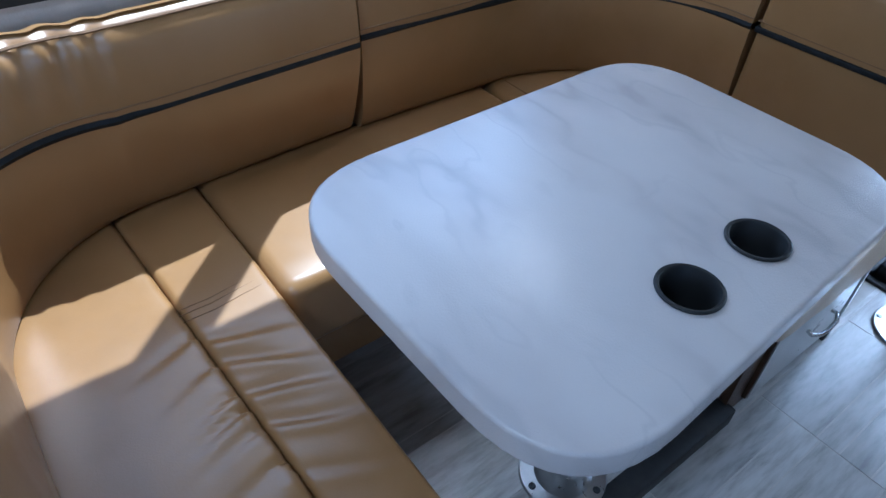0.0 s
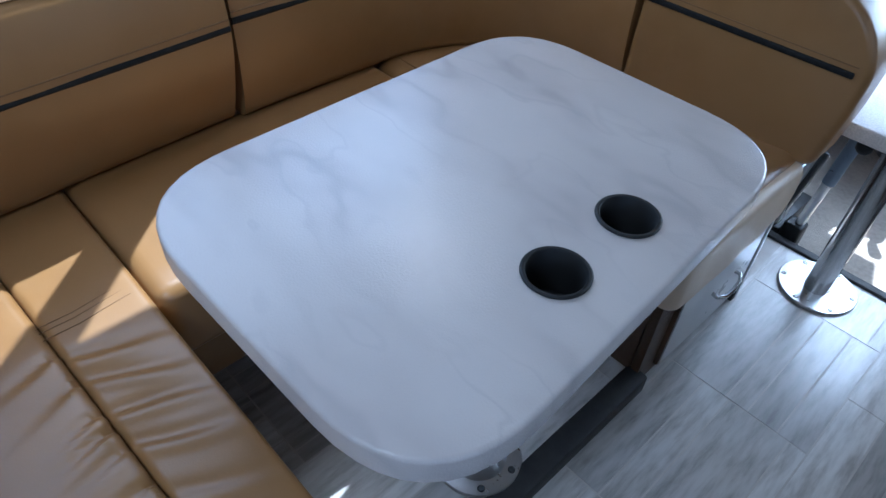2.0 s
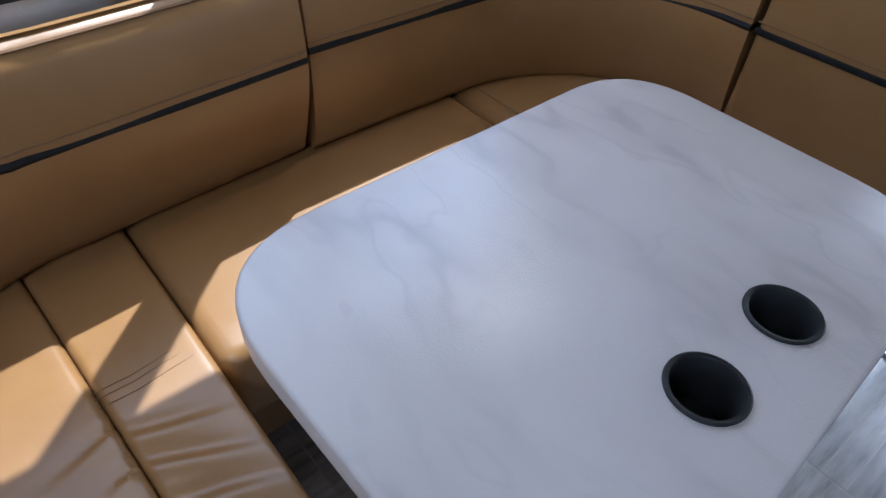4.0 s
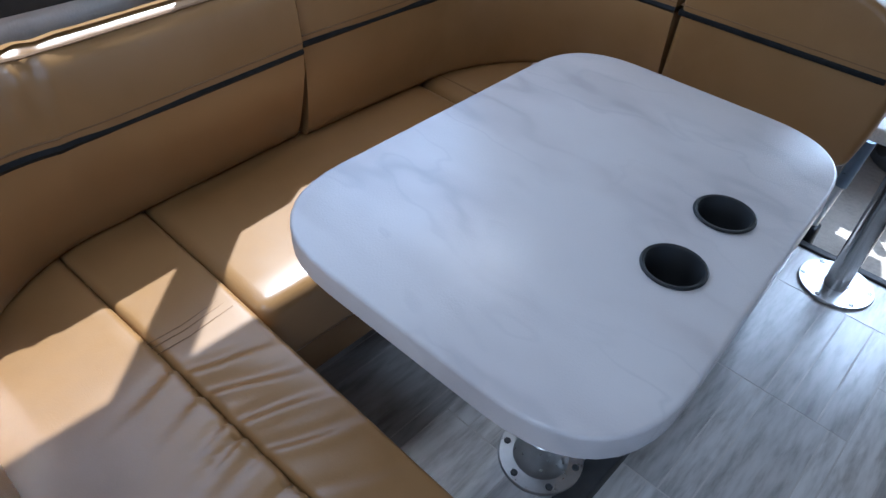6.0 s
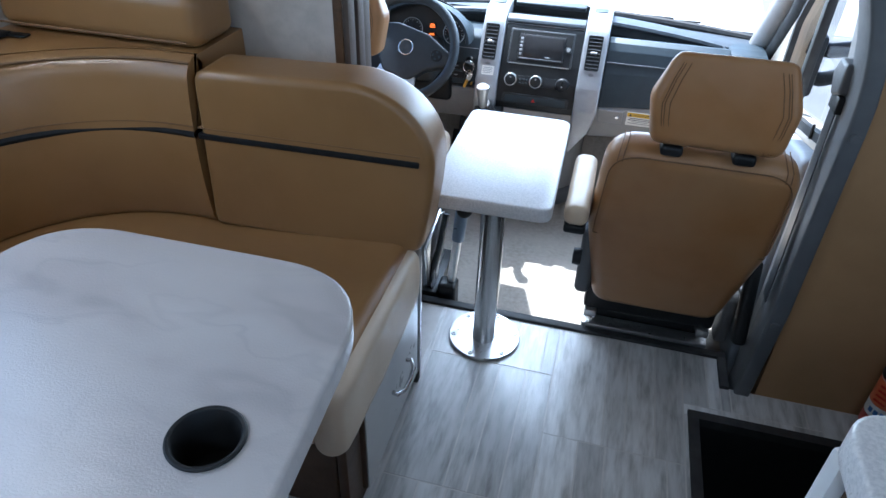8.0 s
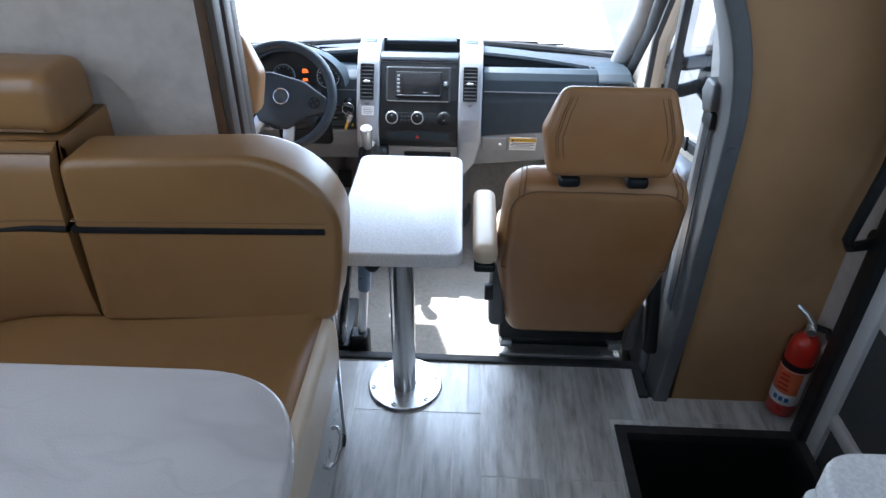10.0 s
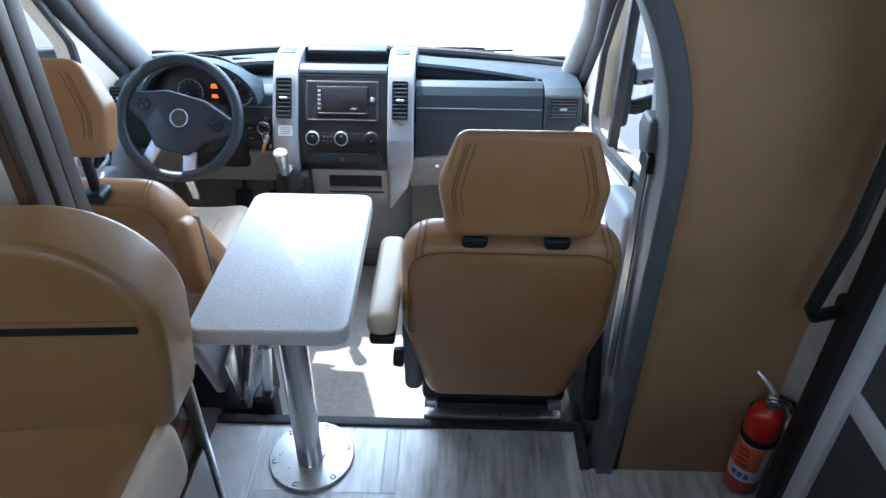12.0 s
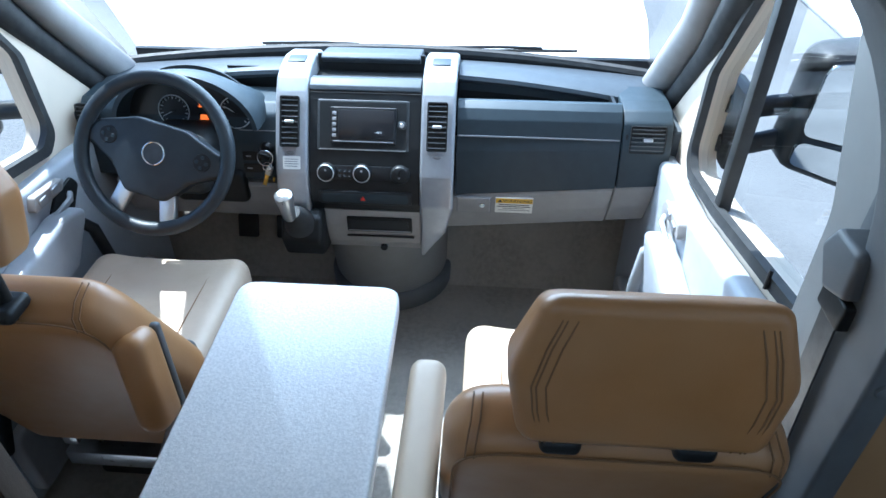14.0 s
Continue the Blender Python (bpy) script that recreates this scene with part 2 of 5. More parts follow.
RUBBER = mat("black_rubber", (0.015, 0.016, 0.017), (0.03, 0.03, 0.03), 25, 0.6, 0.2, 400)
DASH = mat("dark_dash_plastic", (0.024, 0.035, 0.044), (0.029, 0.041, 0.051), 30, 0.50, 0.25, 500, spec=0.35, dist=0.0006)
DASHTOP = mat("dash_top_plastic", (0.048, 0.057, 0.067), (0.055, 0.065, 0.076), 30, 0.55, 0.25, 500, spec=0.35, dist=0.0006)
WHEEL = mat("wheel_leather", (0.016, 0.022, 0.028), (0.022, 0.029, 0.036), 30, 0.4, 0.2, 1000)
CUP = mat("cup_plastic", (0.004, 0.004, 0.004), rough=0.6, rvar=0.03)
GREYPL = mat("grey_cab_plastic", (0.30, 0.29, 0.28), (0.27, 0.26, 0.255), 20, 0.55, 0.2, 1200)
DOORPL = mat("door_panel_plastic", (0.34, 0.36, 0.39), (0.31, 0.33, 0.36), 20, 0.5, 0.2, 1200)
PILLAR = mat("pillar_plastic", (0.25, 0.245, 0.235), (0.225, 0.22, 0.21), 12, 0.55, 0.2, 900)
PILLARDK = mat("arch_trim_plastic", (0.115, 0.122, 0.128), (0.095, 0.10, 0.107), 12, 0.5, 0.25, 900)
SILVER = mat("silver_console_paint", (0.36, 0.37, 0.39), (0.33, 0.34, 0.36), 40, 0.38, 0.05, 1500, metal=0.55)
CHROME = mat("brushed_steel", (0.62, 0.63, 0.64), (0.55, 0.56, 0.57), 60, 0.22, 0.06, 600, metal=1.0, stretch=(1, 1, 0.05))
STEELPLATE = mat("satin_steel", (0.66, 0.67, 0.68), (0.60, 0.61, 0.62), 40, 0.3, 0.05, 900, metal=0.9)
DARKSTEEL = mat("painted_steel", (0.05, 0.055, 0.06), (0.08, 0.085, 0.09), 30, 0.4, 0.1, 400, metal=0.4)
WOOD = mat("dark_walnut_laminate", (0.085, 0.045, 0.022), (0.05, 0.026, 0.013), 30, 0.4, 0.15, 200, stretch=(6, 1, 6), c3=(0.11, 0.06, 0.03))
WOODTRIM = mat("taupe_trim_laminate", (0.075, 0.055, 0.043), (0.055, 0.040, 0.031), 40, 0.5, 0.15, 300, stretch=(6, 6, 0.5))
WHITEPANEL = mat("white_cabinet_laminate", (0.55, 0.55, 0.54), (0.52, 0.52, 0.51), 9, 0.3, 0.05, 300)
WALL = mat("mottled_wallpaper", (0.50, 0.45, 0.40), (0.43, 0.385, 0.34), 28, 0.7, 0.3, 220, c3=(0.54, 0.49, 0.44), s3=9)
TANWALL = mat("tan_padded_wall", (0.36, 0.213, 0.098), (0.325, 0.19, 0.085), 9, 0.62, 0.2, 700, c3=(0.39, 0.235, 0.112), s3=2.5)
CEIL = mat("ceiling_vinyl", (0.66, 0.63, 0.58), (0.62, 0.59, 0.55), 12, 0.8, 0.2, 300)
WHITE = mat("white_paint", (0.74, 0.74, 0.73), (0.68, 0.68, 0.67), 12, 0.4, 0.05, 300)
PLANK = mat("grey_wood_vinyl", (0.60, 0.592, 0.575), (0.295, 0.284, 0.266), 9, 0.34, 0.16, 55, stretch=(6, 1.0, 6), c3=(0.64, 0.635, 0.62), s3=5, vary=0.26, rvar=0.10, lo=0.34, hi=0.68, spec=1.0)
GROUT = mat("pale_joint", (0.60, 0.58, 0.55), (0.52, 0.50, 0.47), 20, 0.6)
CARPET = mat("grey_carpet", (0.48, 0.44, 0.385), (0.38, 0.345, 0.30), 60, 0.95, 1.0, 420, c3=(0.53, 0.49, 0.43), s3=4, dist=0.006, spec=0.1)
ASPHALT = mat("pale_asphalt", (0.17, 0.17, 0.168), (0.12, 0.12, 0.12), 45, 0.9, 0.6, 60, c3=(0.20, 0.20, 0.197), s3=0.6, dist=0.01)
CONCRETE = mat("pale_concrete", (0.72, 0.71, 0.69), (0.66, 0.65, 0.63), 5, 0.85, 0.3, 40, c3=(0.76, 0.75, 0.73), s3=0.5)
RED = mat("extinguisher_red", (0.55, 0.025, 0.012), (0.48, 0.02, 0.01), 20, 0.3, 0.03, 300, coat=0.3)
LABELW = mat("label_paper", (0.75, 0.74, 0.70), (0.70, 0.69, 0.66), 30, 0.5)
LABELR = mat("label_orange", (0.70, 0.16, 0.06), (0.62, 0.13, 0.05), 30, 0.5)
LABELB = mat("label_blue", (0.05, 0.16, 0.42), rough=0.5)
YELLOW = mat("warning_yellow", (0.80, 0.48, 0.03), rough=0.5)
INK = mat("printing_ink", (0.03, 0.03, 0.035), rough=0.6)
GREYINK = mat("grey_printing_ink", (0.25, 0.25, 0.26), rough=0.6)
BRASS = mat("brass_key", (0.75, 0.48, 0.10), rough=0.3, metal=0.9)
SCREEN = mat("dark_screen_glass", (0.02, 0.02, 0.022), rough=0.08, rvar=0.02)
GAUGE = mat("gauge_face", (0.012, 0.013, 0.015), rough=0.35)
MARK = mat("gauge_marking", (0.6, 0.6, 0.6), rough=0.5)
AMBER = glow("amber_display", (1.0, 0.17, 0.02), 0.55)
RED_SYM = mat("hazard_red", (0.6, 0.03, 0.02), rough=0.4)
CREAMPAINT = mat("cream_body_paint", (0.62, 0.53, 0.42), (0.58, 0.50, 0.40), 8, 0.35, 0.03, 200)
BLUEGREY = mat("blue_grey_strut", (0.22, 0.28, 0.36), (0.18, 0.23, 0.30), 20, 0.3, 0.05, 300, metal=0.5)
GLASS = pane_mat("clear_glass", (0.93, 0.95, 0.95), 0.5)
TINTED = pane_mat("tinted_glass", (0.60, 0.64, 0.65), 0.5)
MIRROR = mat("mirror_silver", (0.85, 0.87, 0.88), rough=0.03, metal=1.0, rvar=0.01)
MESH = mat("insect_screen", (0.05, 0.055, 0.055), (0.08, 0.08, 0.08), 400, 0.7)


def marble():
    """Cream-grey marble laminate: soft cloud, long wandering veins, a fine orange-peel gloss."""
    m = mat("marble_laminate", (0.60, 0.560, 0.532), (0.55, 0.508, 0.480), 3.2, 0.25, 0.22, 330, rvar=0.03, lo=0.15, hi=0.85)
    N, L = m.node_tree.nodes, m.node_tree.links
    b = N["Principled BSDF"]
    src = b.inputs["Base Color"].links[0].from_socket
    geo = N.new("ShaderNodeNewGeometry")
    def cloud(sc, detail, vec):
        t = N.new("ShaderNodeTexNoise")
        t.inputs["Scale"].default_value, t.inputs["Detail"].default_value = sc, detail
        L.new(vec, t.inputs["Vector"])
        return t.outputs

    # wander the coordinates, then stretch them along one diagonal
    warp = N.new("ShaderNodeMixRGB")
    warp.blend_type = "ADD"
    warp.inputs["Fac"].default_value = 0.085
    L.new(geo.outputs["Position"], warp.inputs["Color1"])
    L.new(cloud(5.0, 3, geo.outputs["Position"])["Color"], warp.inputs["Color2"])
    mp = N.new("ShaderNodeMapping")
    mp.inputs["Rotation"].default_value = (0, 0, radians(38))
    mp.inputs["Scale"].default_value = (1.0, 2.6, 1.0)
    L.new(warp.outputs["Color"], mp.inputs["Vector"])
    gate = cloud(3.5, 2, geo.outputs["Position"])["Fac"]

    def vein(col, sc, width, depth, tone):
        """A line where the noise crosses its middle, fading in and out by the gate."""
        sub, ab, rg, gr, mul = (N.new("ShaderNodeMath"), N.new("ShaderNodeMath"), N.new("ShaderNodeMapRange"), N.new("ShaderNodeMapRange"), N.new("ShaderNodeMath"))
        sub.operation, ab.operation, mul.operation = "SUBTRACT", "ABSOLUTE", "MULTIPLY"
        sub.inputs[1].default_value = 0.5
        L.new(cloud(sc, 3, mp.outputs["Vector"])["Fac"], sub.inputs[0])
        L.new(sub.outputs["Value"], ab.inputs[0])
        L.new(ab.outputs["Value"], rg.inputs["Value"])
        rg.interpolation_type = "SMOOTHSTEP"
        rg.inputs["From Max"].default_value = width
        rg.inputs["To Min"].default_value, rg.inputs["To Max"].default_value = depth, 0.0
        gr.inputs["From Min"].default_value, gr.inputs["From Max"].default_value = 0.30, 0.56
        L.new(gate, gr.inputs["Value"])
        L.new(rg.outputs["Result"], mul.inputs[0])
        L.new(gr.outputs["Result"], mul.inputs[1])
        mx = N.new("ShaderNodeMixRGB")
        L.new(mul.outputs["Value"], mx.inputs["Fac"])
        L.new(col, mx.inputs["Color1"])
        mx.inputs["Color2"].default_value = (*tone, 1)
        return mx.outputs["Color"]

    col = vein(src, 1.7, 0.11, 0.62, (0.46, 0.42, 0.40))
    col = vein(col, 1.7, 0.028, 0.34, (0.38, 0.345, 0.33))
    col = vein(col, 3.1, 0.020, 0.25, (0.40, 0.375, 0.37))
    L.new(col, b.inputs["Base Color"])
    return m


MARBLE = marble()
SPECKLE = mat("speckled_solid_surface", (0.74, 0.725, 0.715), (0.63, 0.62, 0.615), 240, 0.3, 0.35, 200, rvar=0.10, lo=0.42, hi=0.58, dist=0.0015)
BEIGESEAT = mat("beige_leather", (0.50, 0.40, 0.30), (0.45, 0.355, 0.26), 18, 0.42, 0.25, 800, c3=(0.53, 0.43, 0.33), s3=4)

# ---- structure: the coach ----
CX = 0.08          # middle line of the cab
CAB_Z = -0.15      # cab floor
GROUND_Z = -0.85

solid("ground", box(-60, 60, -60, 60, GROUND_Z - 0.3, GROUND_Z), ASPHALT, "pale grey sunlit asphalt round the motorhome", "ground", kind="structure")
# added ground, pale and shaped so only the windscreen view burns out
solid("pavement", prism([(-1.3, 2.45), (1.35, 2.45), (1.9, 6), (2.4, 12), (6, 40), (-20, 40), (-4.2, 7), (-2.3, 4.4)], "z", GROUND_Z, GROUND_Z + 0.02), CONCRETE, "very pale concrete apron, added to white out the windscreen view", "pavement", kind="structure")
solid("kerb", box(3.6, 4.4, -3, 30, GROUND_Z, GROUND_Z + 0.14, 0.03), CONCRETE, "white concrete kerb beside the asphalt", "kerb", kind="structure")

# left wall with its window, right wall, rear, ceiling
WIN = rect(-2.05, -0.62, 0.965, 1.70, 0.07)
solid("wall_left", plate(rect(-4.5, -0.10, -0.02, 2.05), [WIN], "x", -0.95, -0.905), WALL, "mottled light beige wallpapered wall with a window", "wall", kind="structure")
solid("wall_rear", box(-0.95, 1.26, -4.56, -4.5, -0.02, 2.05), WALL, "mottled beige rear wall", "wall", kind="structure")
# unseen opening behind the camera, added for more daylight
ADDED_WIN = rect(-3.9, -1.6, 1.05, 1.7, 0.06)
DOORWIN = rect(-0.76, -0.13, -0.30, 1.85, 0.03)
solid("wall_right", plate([(-4.5, -0.4), (0.06, -0.4), (0.06, 2.05), (-4.5, 2.05)], [ADDED_WIN, DOORWIN], "x", 1.19, 1.235), WALL, "pale wall with an entry door opening", "wall", kind="structure")
# the hole in the ceiling is added to light the coach from above
solid("ceiling", plate([(-0.95, -4.56), (1.26, -4.56), (1.26, 0.08), (-0.95, 0.08)], [rect(-0.05, 0.35, -2.75, -2.35)], "z", 2.05, 2.11), CEIL, "off-white vinyl ceiling with an added light opening", "ceiling", kind="structure")
solid("partition_wall", box(-0.945, -0.212, -0.192, -0.075, -0.02, 2.05), WALL, "mottled light beige wall behind the dinette", "wall", kind="structure")

solid("cab_header", box(-0.945, -0.21, -0.07, 0.07, 1.32, 2.05), WALL, "pale header panel above the driver's seat", "wall", kind="structure")
solid("cab_side_panel", box(-0.95, -0.72, -0.07, 0.13, -0.20, 1.315), WALL, "pale panel behind the driver's door", "wall", kind="structure")

# the arch between coach and cab: padded tan wall, dark grey trim
arch = [(0.845, -0.18), (0.865, 0.30), (0.862, 0.80)] + [(0.50 + 0.362 * math.cos(radians(a)), 0.80 + 0.52 * math.sin(radians(a))) for a in range(6, 91, 6)]
solid("wall_front", prism([(1.19, -0.19), (1.19, 2.05), (-0.205, 2.05), (-0.205, 1.325)] + list(reversed(arch[1:])) + [(0.872, -0.19)], "y", 0.0, 0.06),
      TANWALL, "tan padded wall round the cab opening", "wall", kind="structure")
ap = arch[:]
off = []
for i, (x, z) in enumerate(ap):
    a, b = Vector(ap[max(i - 1, 0)]), Vector(ap[min(i + 1, len(ap) - 1)])
    d = (b - a).normalized()
    off.append((x - 0.040 * d.y, z + 0.040 * d.x))
arch_trim = solid("arch_trim", prism(ap + list(reversed(off)), "y", -0.016, 0.085, 0.006), PILLARDK, "dark grey plastic trim round the cab opening", "trim", kind="structure")
for z, x in ((0.782, 0.842), (0.26, 0.842)):
    solid("trim_screw", lathe([(0, 0), (0.011, 0), (0.010, 0.004), (0, 0.006)], (x, -0.0165, z), 16, pose(0, 0, 0, 90)), PILLARDK, "dark grey plastic cap on the arch trim", "screw cap")

# slide-out end with its vertical taupe strips
slide_end = thing("slide_trim", (-0.17, -0.2, 0), "taupe vertical trim strips on the slide-out end", "trim", kind="structure")
for y0, y1, x in ((-0.196, -0.160, -0.198), (-0.153, -0.118, -0.194), (-0.111, -0.074, -0.198)):
    part("strip", box(-0.212, x, y0, y1, 0.0, 2.04, 0.003), WOODTRIM, slide_end)
part("gap_seal", box(-0.213, -0.204, -0.192, -0.075, 0.0, 2.04), RUBBER, slide_end, "black rubber seal between strips")
part("corner_strip", box(-0.232, -0.212, -0.197, -0.192, 0.0, 2.04, 0.002), WOOD, slide_end, "dark corner strip")

# left window: black frame, glass, mullion, latch
w1 = thing("window_1", (-0.92, -1.3, 0.96), "dark-framed window in the dinette wall", "window", kind="structure")
part("window_frame", plate(rect(-2.085, -0.585, 0.945, 1.735, 0.09), [rect(-2.03, -0.64, 0.985, 1.680, 0.06)], "x", -0.915, -0.893), BLACK, w1)
part("mullion", box(-0.94, -0.895, -1.278, -1.200, 0.97, 1.695, 0.004), BLACK, w1)
part("pane", sheet("x", -0.93, rect(-2.05, -0.62, 0.97, 1.695)), TINTED, w1)
part("latch", join(box(-0.893, -0.875, -1.50, -1.43, 0.955, 0.985, 0.006), disc(0.016, 0.03, (-0.893, -1.455, 0.96), 20, pose(0, 0, 0, 0, 90, 0))), BLACK, w1, "black plastic window latch")
# frame and pane of the added opening in the right wall
w2 = thing("added_window", (1.21, -2.7, 1.05), "unseen black-framed window, added to let daylight in", "window", kind="structure")
part("window_frame", plate(rect(-3.94, -1.56, 1.01, 1.74, 0.07), [rect(-3.88, -1.62, 1.07, 1.68, 0.05)], "x", 1.18, 1.195), BLACK, w2)
g = part("pane", sheet("x", 1.212, rect(-3.9, -1.6, 1.05, 1.7)), GLASS, w2)
g.visible_shadow = False
# frame and lid of the added hole in the ceiling
w3 = thing("added_roof_opening", (0.15, -2.55, 2.08), "unseen roof opening with a clear lid, added to let daylight in", "window", kind="structure")
part("window_frame", plate(rect(-0.08, 0.38, -2.78, -2.32, 0.02), [rect(-0.05, 0.35, -2.75, -2.35, 0.01)], "z", 2.03, 2.05), WHITE, w3)
g = part("pane", sheet("z", 2.09, rect(-0.05, 0.35, -2.75, -2.35)), GLASS, w3)
g.visible_shadow = False

# entry door with insect screen, black jamb
d1 = thing("door_1", (1.2, -0.45, 0), "white-framed insect screen door in a black jamb", "door", kind="structure")
part("jamb", join(box(1.165, 1.195, -0.147, -0.100, -0.30, 1.88, 0.003), box(1.165, 1.195, -0.80, -0.745, -0.30, 1.88, 0.003), box(1.165, 1.195, -0.745, -0.147, 1.83, 1.88, 0.003)), BLACK, d1)
part("stile", box(1.185, 1.215, -0.197, -0.150, -0.28, 1.82, 0.004), WHITE, d1)
part("stile", box(1.185, 1.215, -0.742, -0.70, -0.28, 1.82, 0.004), WHITE, d1)
for z in (-0.27, 0.12, 0.45, 0.80, 1.25, 1.77):
    part("rail", box(1.188, 1.212, -0.70, -0.197, z, z + 0.045, 0.004), WHITE, d1)
part("screen", box(1.199, 1.203, -0.70, -0.197, -0.27, 1.80), MESH, d1, "dark insect mesh")

# floors
floor = solid("floor", plate([(-0.95, -4.56), (1.19, -4.56), (1.19, 0.0), (0.80, 0.0), (0.80, 0.125), (-0.18, 0.125), (-0.18, -0.1), (-0.95, -0.1)],
              [[(0.70, -0.13), (1.165, -0.13), (1.165, -0.80), (0.70, -0.80)]], "z", -0.06, 0.0), GROUT, "grey wood-look vinyl floor with pale joints", "floor", kind="structure", smooth=False)
slide_floor = solid("slide_floor", box(-0.90, -0.085, -2.2, -0.30, 0.0, 0.052), GROUT, "raised wood-look floor under the dinette", "floor", kind="structure", smooth=False)
solid("floor_edge", box(-0.09, -0.035, -2.2, -0.66, 0.0, 0.058, 0.006), RUBBER, "black rubber edging of the raised dinette floor", "trim", kind="structure")
edge = thing("threshold", (0.3, 0.13, 0), "black metal strip at the cab step", "trim", kind="structure")
part("strip", box(-0.18, 0.80, 0.115, 0.142, -0.15, 0.010, 0.003), RUBBER, edge)
part("strip", box(0.775, 0.80, -0.005, 0.115, -0.02, 0.012, 0.003), RUBBER, edge)
cab_floor = solid("cab_floor", box(-0.76, 0.92, 0.14, 1.75, CAB_Z - 0.05, CAB_Z), CARPET, "worn grey-beige carpet in the cab", "floor", kind="structure")

well = thing("entry_step", (0.93, -0.46, -0.35), "black entry step well with a dark mat", "step", kind="structure")
part("frame", plate([(0.685, -0.115), (1.185, -0.115), (1.185, -0.815), (0.685, -0.815)], [[(0.712, -0.142), (1.16, -0.142), (1.16, -0.79), (0.712, -0.79)]], "z", -0.02, 0.008), RUBBER, well)
part("well_side", plate([(0.695, -0.125), (1.175, -0.125), (1.175, -0.805), (0.695, -0.805)], [[(0.712, -0.142), (1.16, -0.142), (1.16, -0.79), (0.712, -0.79)]], "z", -0.34, -0.02), BLACK, well)
part("mat", box(0.70, 1.17, -0.80, -0.13, -0.35, -0.33, 0.004), RUBBER, well)

# ---- cab shell ----
# windscreen, pillars, roof, doors
def door_side(name, sx, label):
    """sx: 1 for the passenger's side. Positions are mirrored about the cab's middle."""
    def X(v):
        return CX + sx * (v - CX)
    d = thing(name, (X(0.88), 0.7, -0.15), label, "door", kind="structure")
    outer = round_poly([(0.10, -0.20), (1.34, -0.20), (1.40, 0.42), (1.36, 0.60), (0.80, 1.36), (0.10, 1.36)], [0, 0, 0.05, 0.05, 0.05, 0])
    hole = round_poly([(0.225, 0.660), (0.65, 0.568), (0.85, 0.538), (0.895, 0.57), (0.890, 0.77), (0.76, 0.97), (0.56, 1.22), (0.42, 1.22), (0.33, 1.05), (0.225, 0.90)], [0.04, 0.02, 0.03, 0.05, 0.06, 0.06, 0.05, 0.05, 0.1, 0.1])
    lo, hi = sorted((X(0.885), X(0.935)))
    part("skin", plate(outer, [hole], "x", lo, hi), CREAMPAINT, d, "cream painted window surround")
    big = [(0.62 + (y - 0.62) * 1.05, 0.85 + (z - 0.85) * 1.06) for y, z in hole]
    lo, hi = sorted((X(0.872), X(0.89)))
    part("window_seal", plate(big, [[(0.62 + (y - 0.62) * 0.975, 0.85 + (z - 0.85) * 0.965) for y, z in hole]], "x", lo, hi), RUBBER, d)
    lo, hi = sorted((X(0.878), X(0.905)))
    part("divider", turned(box(lo, hi, 0.650, 0.682, 0.555, 1.12, 0.004), Matrix.Identity(4)), RUBBER, d, "black bar between quarter light and main pane")
    p = part("pane", sheet("x", X(0.902), hole), GLASS, d)
    p.visible_shadow = False
    # moulded inner panel with a ledge under the window
    lo, hi = sorted((X(0.835), X(0.888)))
    part("door_panel", prism(round_poly([(0.22, -0.15), (1.20, -0.15), (1.22, 0.30), (1.08, 0.48), (0.92, 0.505), (0.70, 0.52), (0.28, 0.61), (0.22, 0.61)], 0.03), "x", lo, hi, 0.016), DOORPL, d, "pale blue-grey moulded door panel")
    lo, hi = sorted((X(0.775), X(0.838)))
    part("armrest", prism(round_poly([(0.30, 0.30), (0.68, 0.30), (0.80, 0.42), (0.70, 0.44), (0.30, 0.40)], 0.03), "x", lo, hi, 0.015), DOORPL, d)
    lo, hi = sorted((X(0.828), X(0.838)))
    part("handle_cup", prism(round_poly([(0.62, 0.29), (0.66, 0.29), (0.80, 0.38), (0.86, 0.44), (0.84, 0.47), (0.76, 0.46), (0.70, 0.41), (0.64, 0.40)], 0.015), "x", lo, hi, 0.003), BLACK if sx < 0 else GREYPL, d)
    part("door_handle", tube([(X(0.826), 0.70, 0.42), (X(0.815), 0.72, 0.43), (X(0.815), 0.79, 0.435), (X(0.826), 0.81, 0.44)], 0.008), SILVER, d)
    lo, hi = sorted((X(0.815), X(0.84)))
    part("switch_plate", prism(round_poly([(0.66, 0.475), (0.78, 0.470), (0.80, 0.495), (0.68, 0.51)], 0.01), "x", lo, hi, 0.003), GREYPL, d)
    for y in (0.70, 0.75):
        lo, hi = sorted((X(0.810), X(0.818)))
        part("switch", prism(rect(y - 0.015, y + 0.015, 0.48, 0.498, 0.006), "x", lo, hi, 0.002), SILVER, d)
    part("pull_handle", tube([(X(0.83), 0.80, 0.36), (X(0.80), 0.81, 0.33), (X(0.795), 0.83, 0.20), (X(0.80), 0.84, 0.08), (X(0.83), 0.84, 0.05)], 0.016, 10), DOORPL if sx > 0 else BLACK, d)
    lo, hi = sorted((X(0.80), X(0.836)))
    part("door_pocket", prism(round_poly([(0.30, -0.10), (1.05, -0.10), (1.05, 0.06), (0.30, 0.10)], 0.03), "x", lo, hi, 0.01), GREYPL, d)
    if sx > 0:
        part("lock_pin", tube([(0.868, 0.345, 0.62), (0.868, 0.345, 0.66)], 0.004), BLACK, d)
    return d


door_side("cab_door_1", 1, "cab door with pale inner panel and divided window")
door_side("cab_door_2", -1, "driver's cab door with pale inner panel")

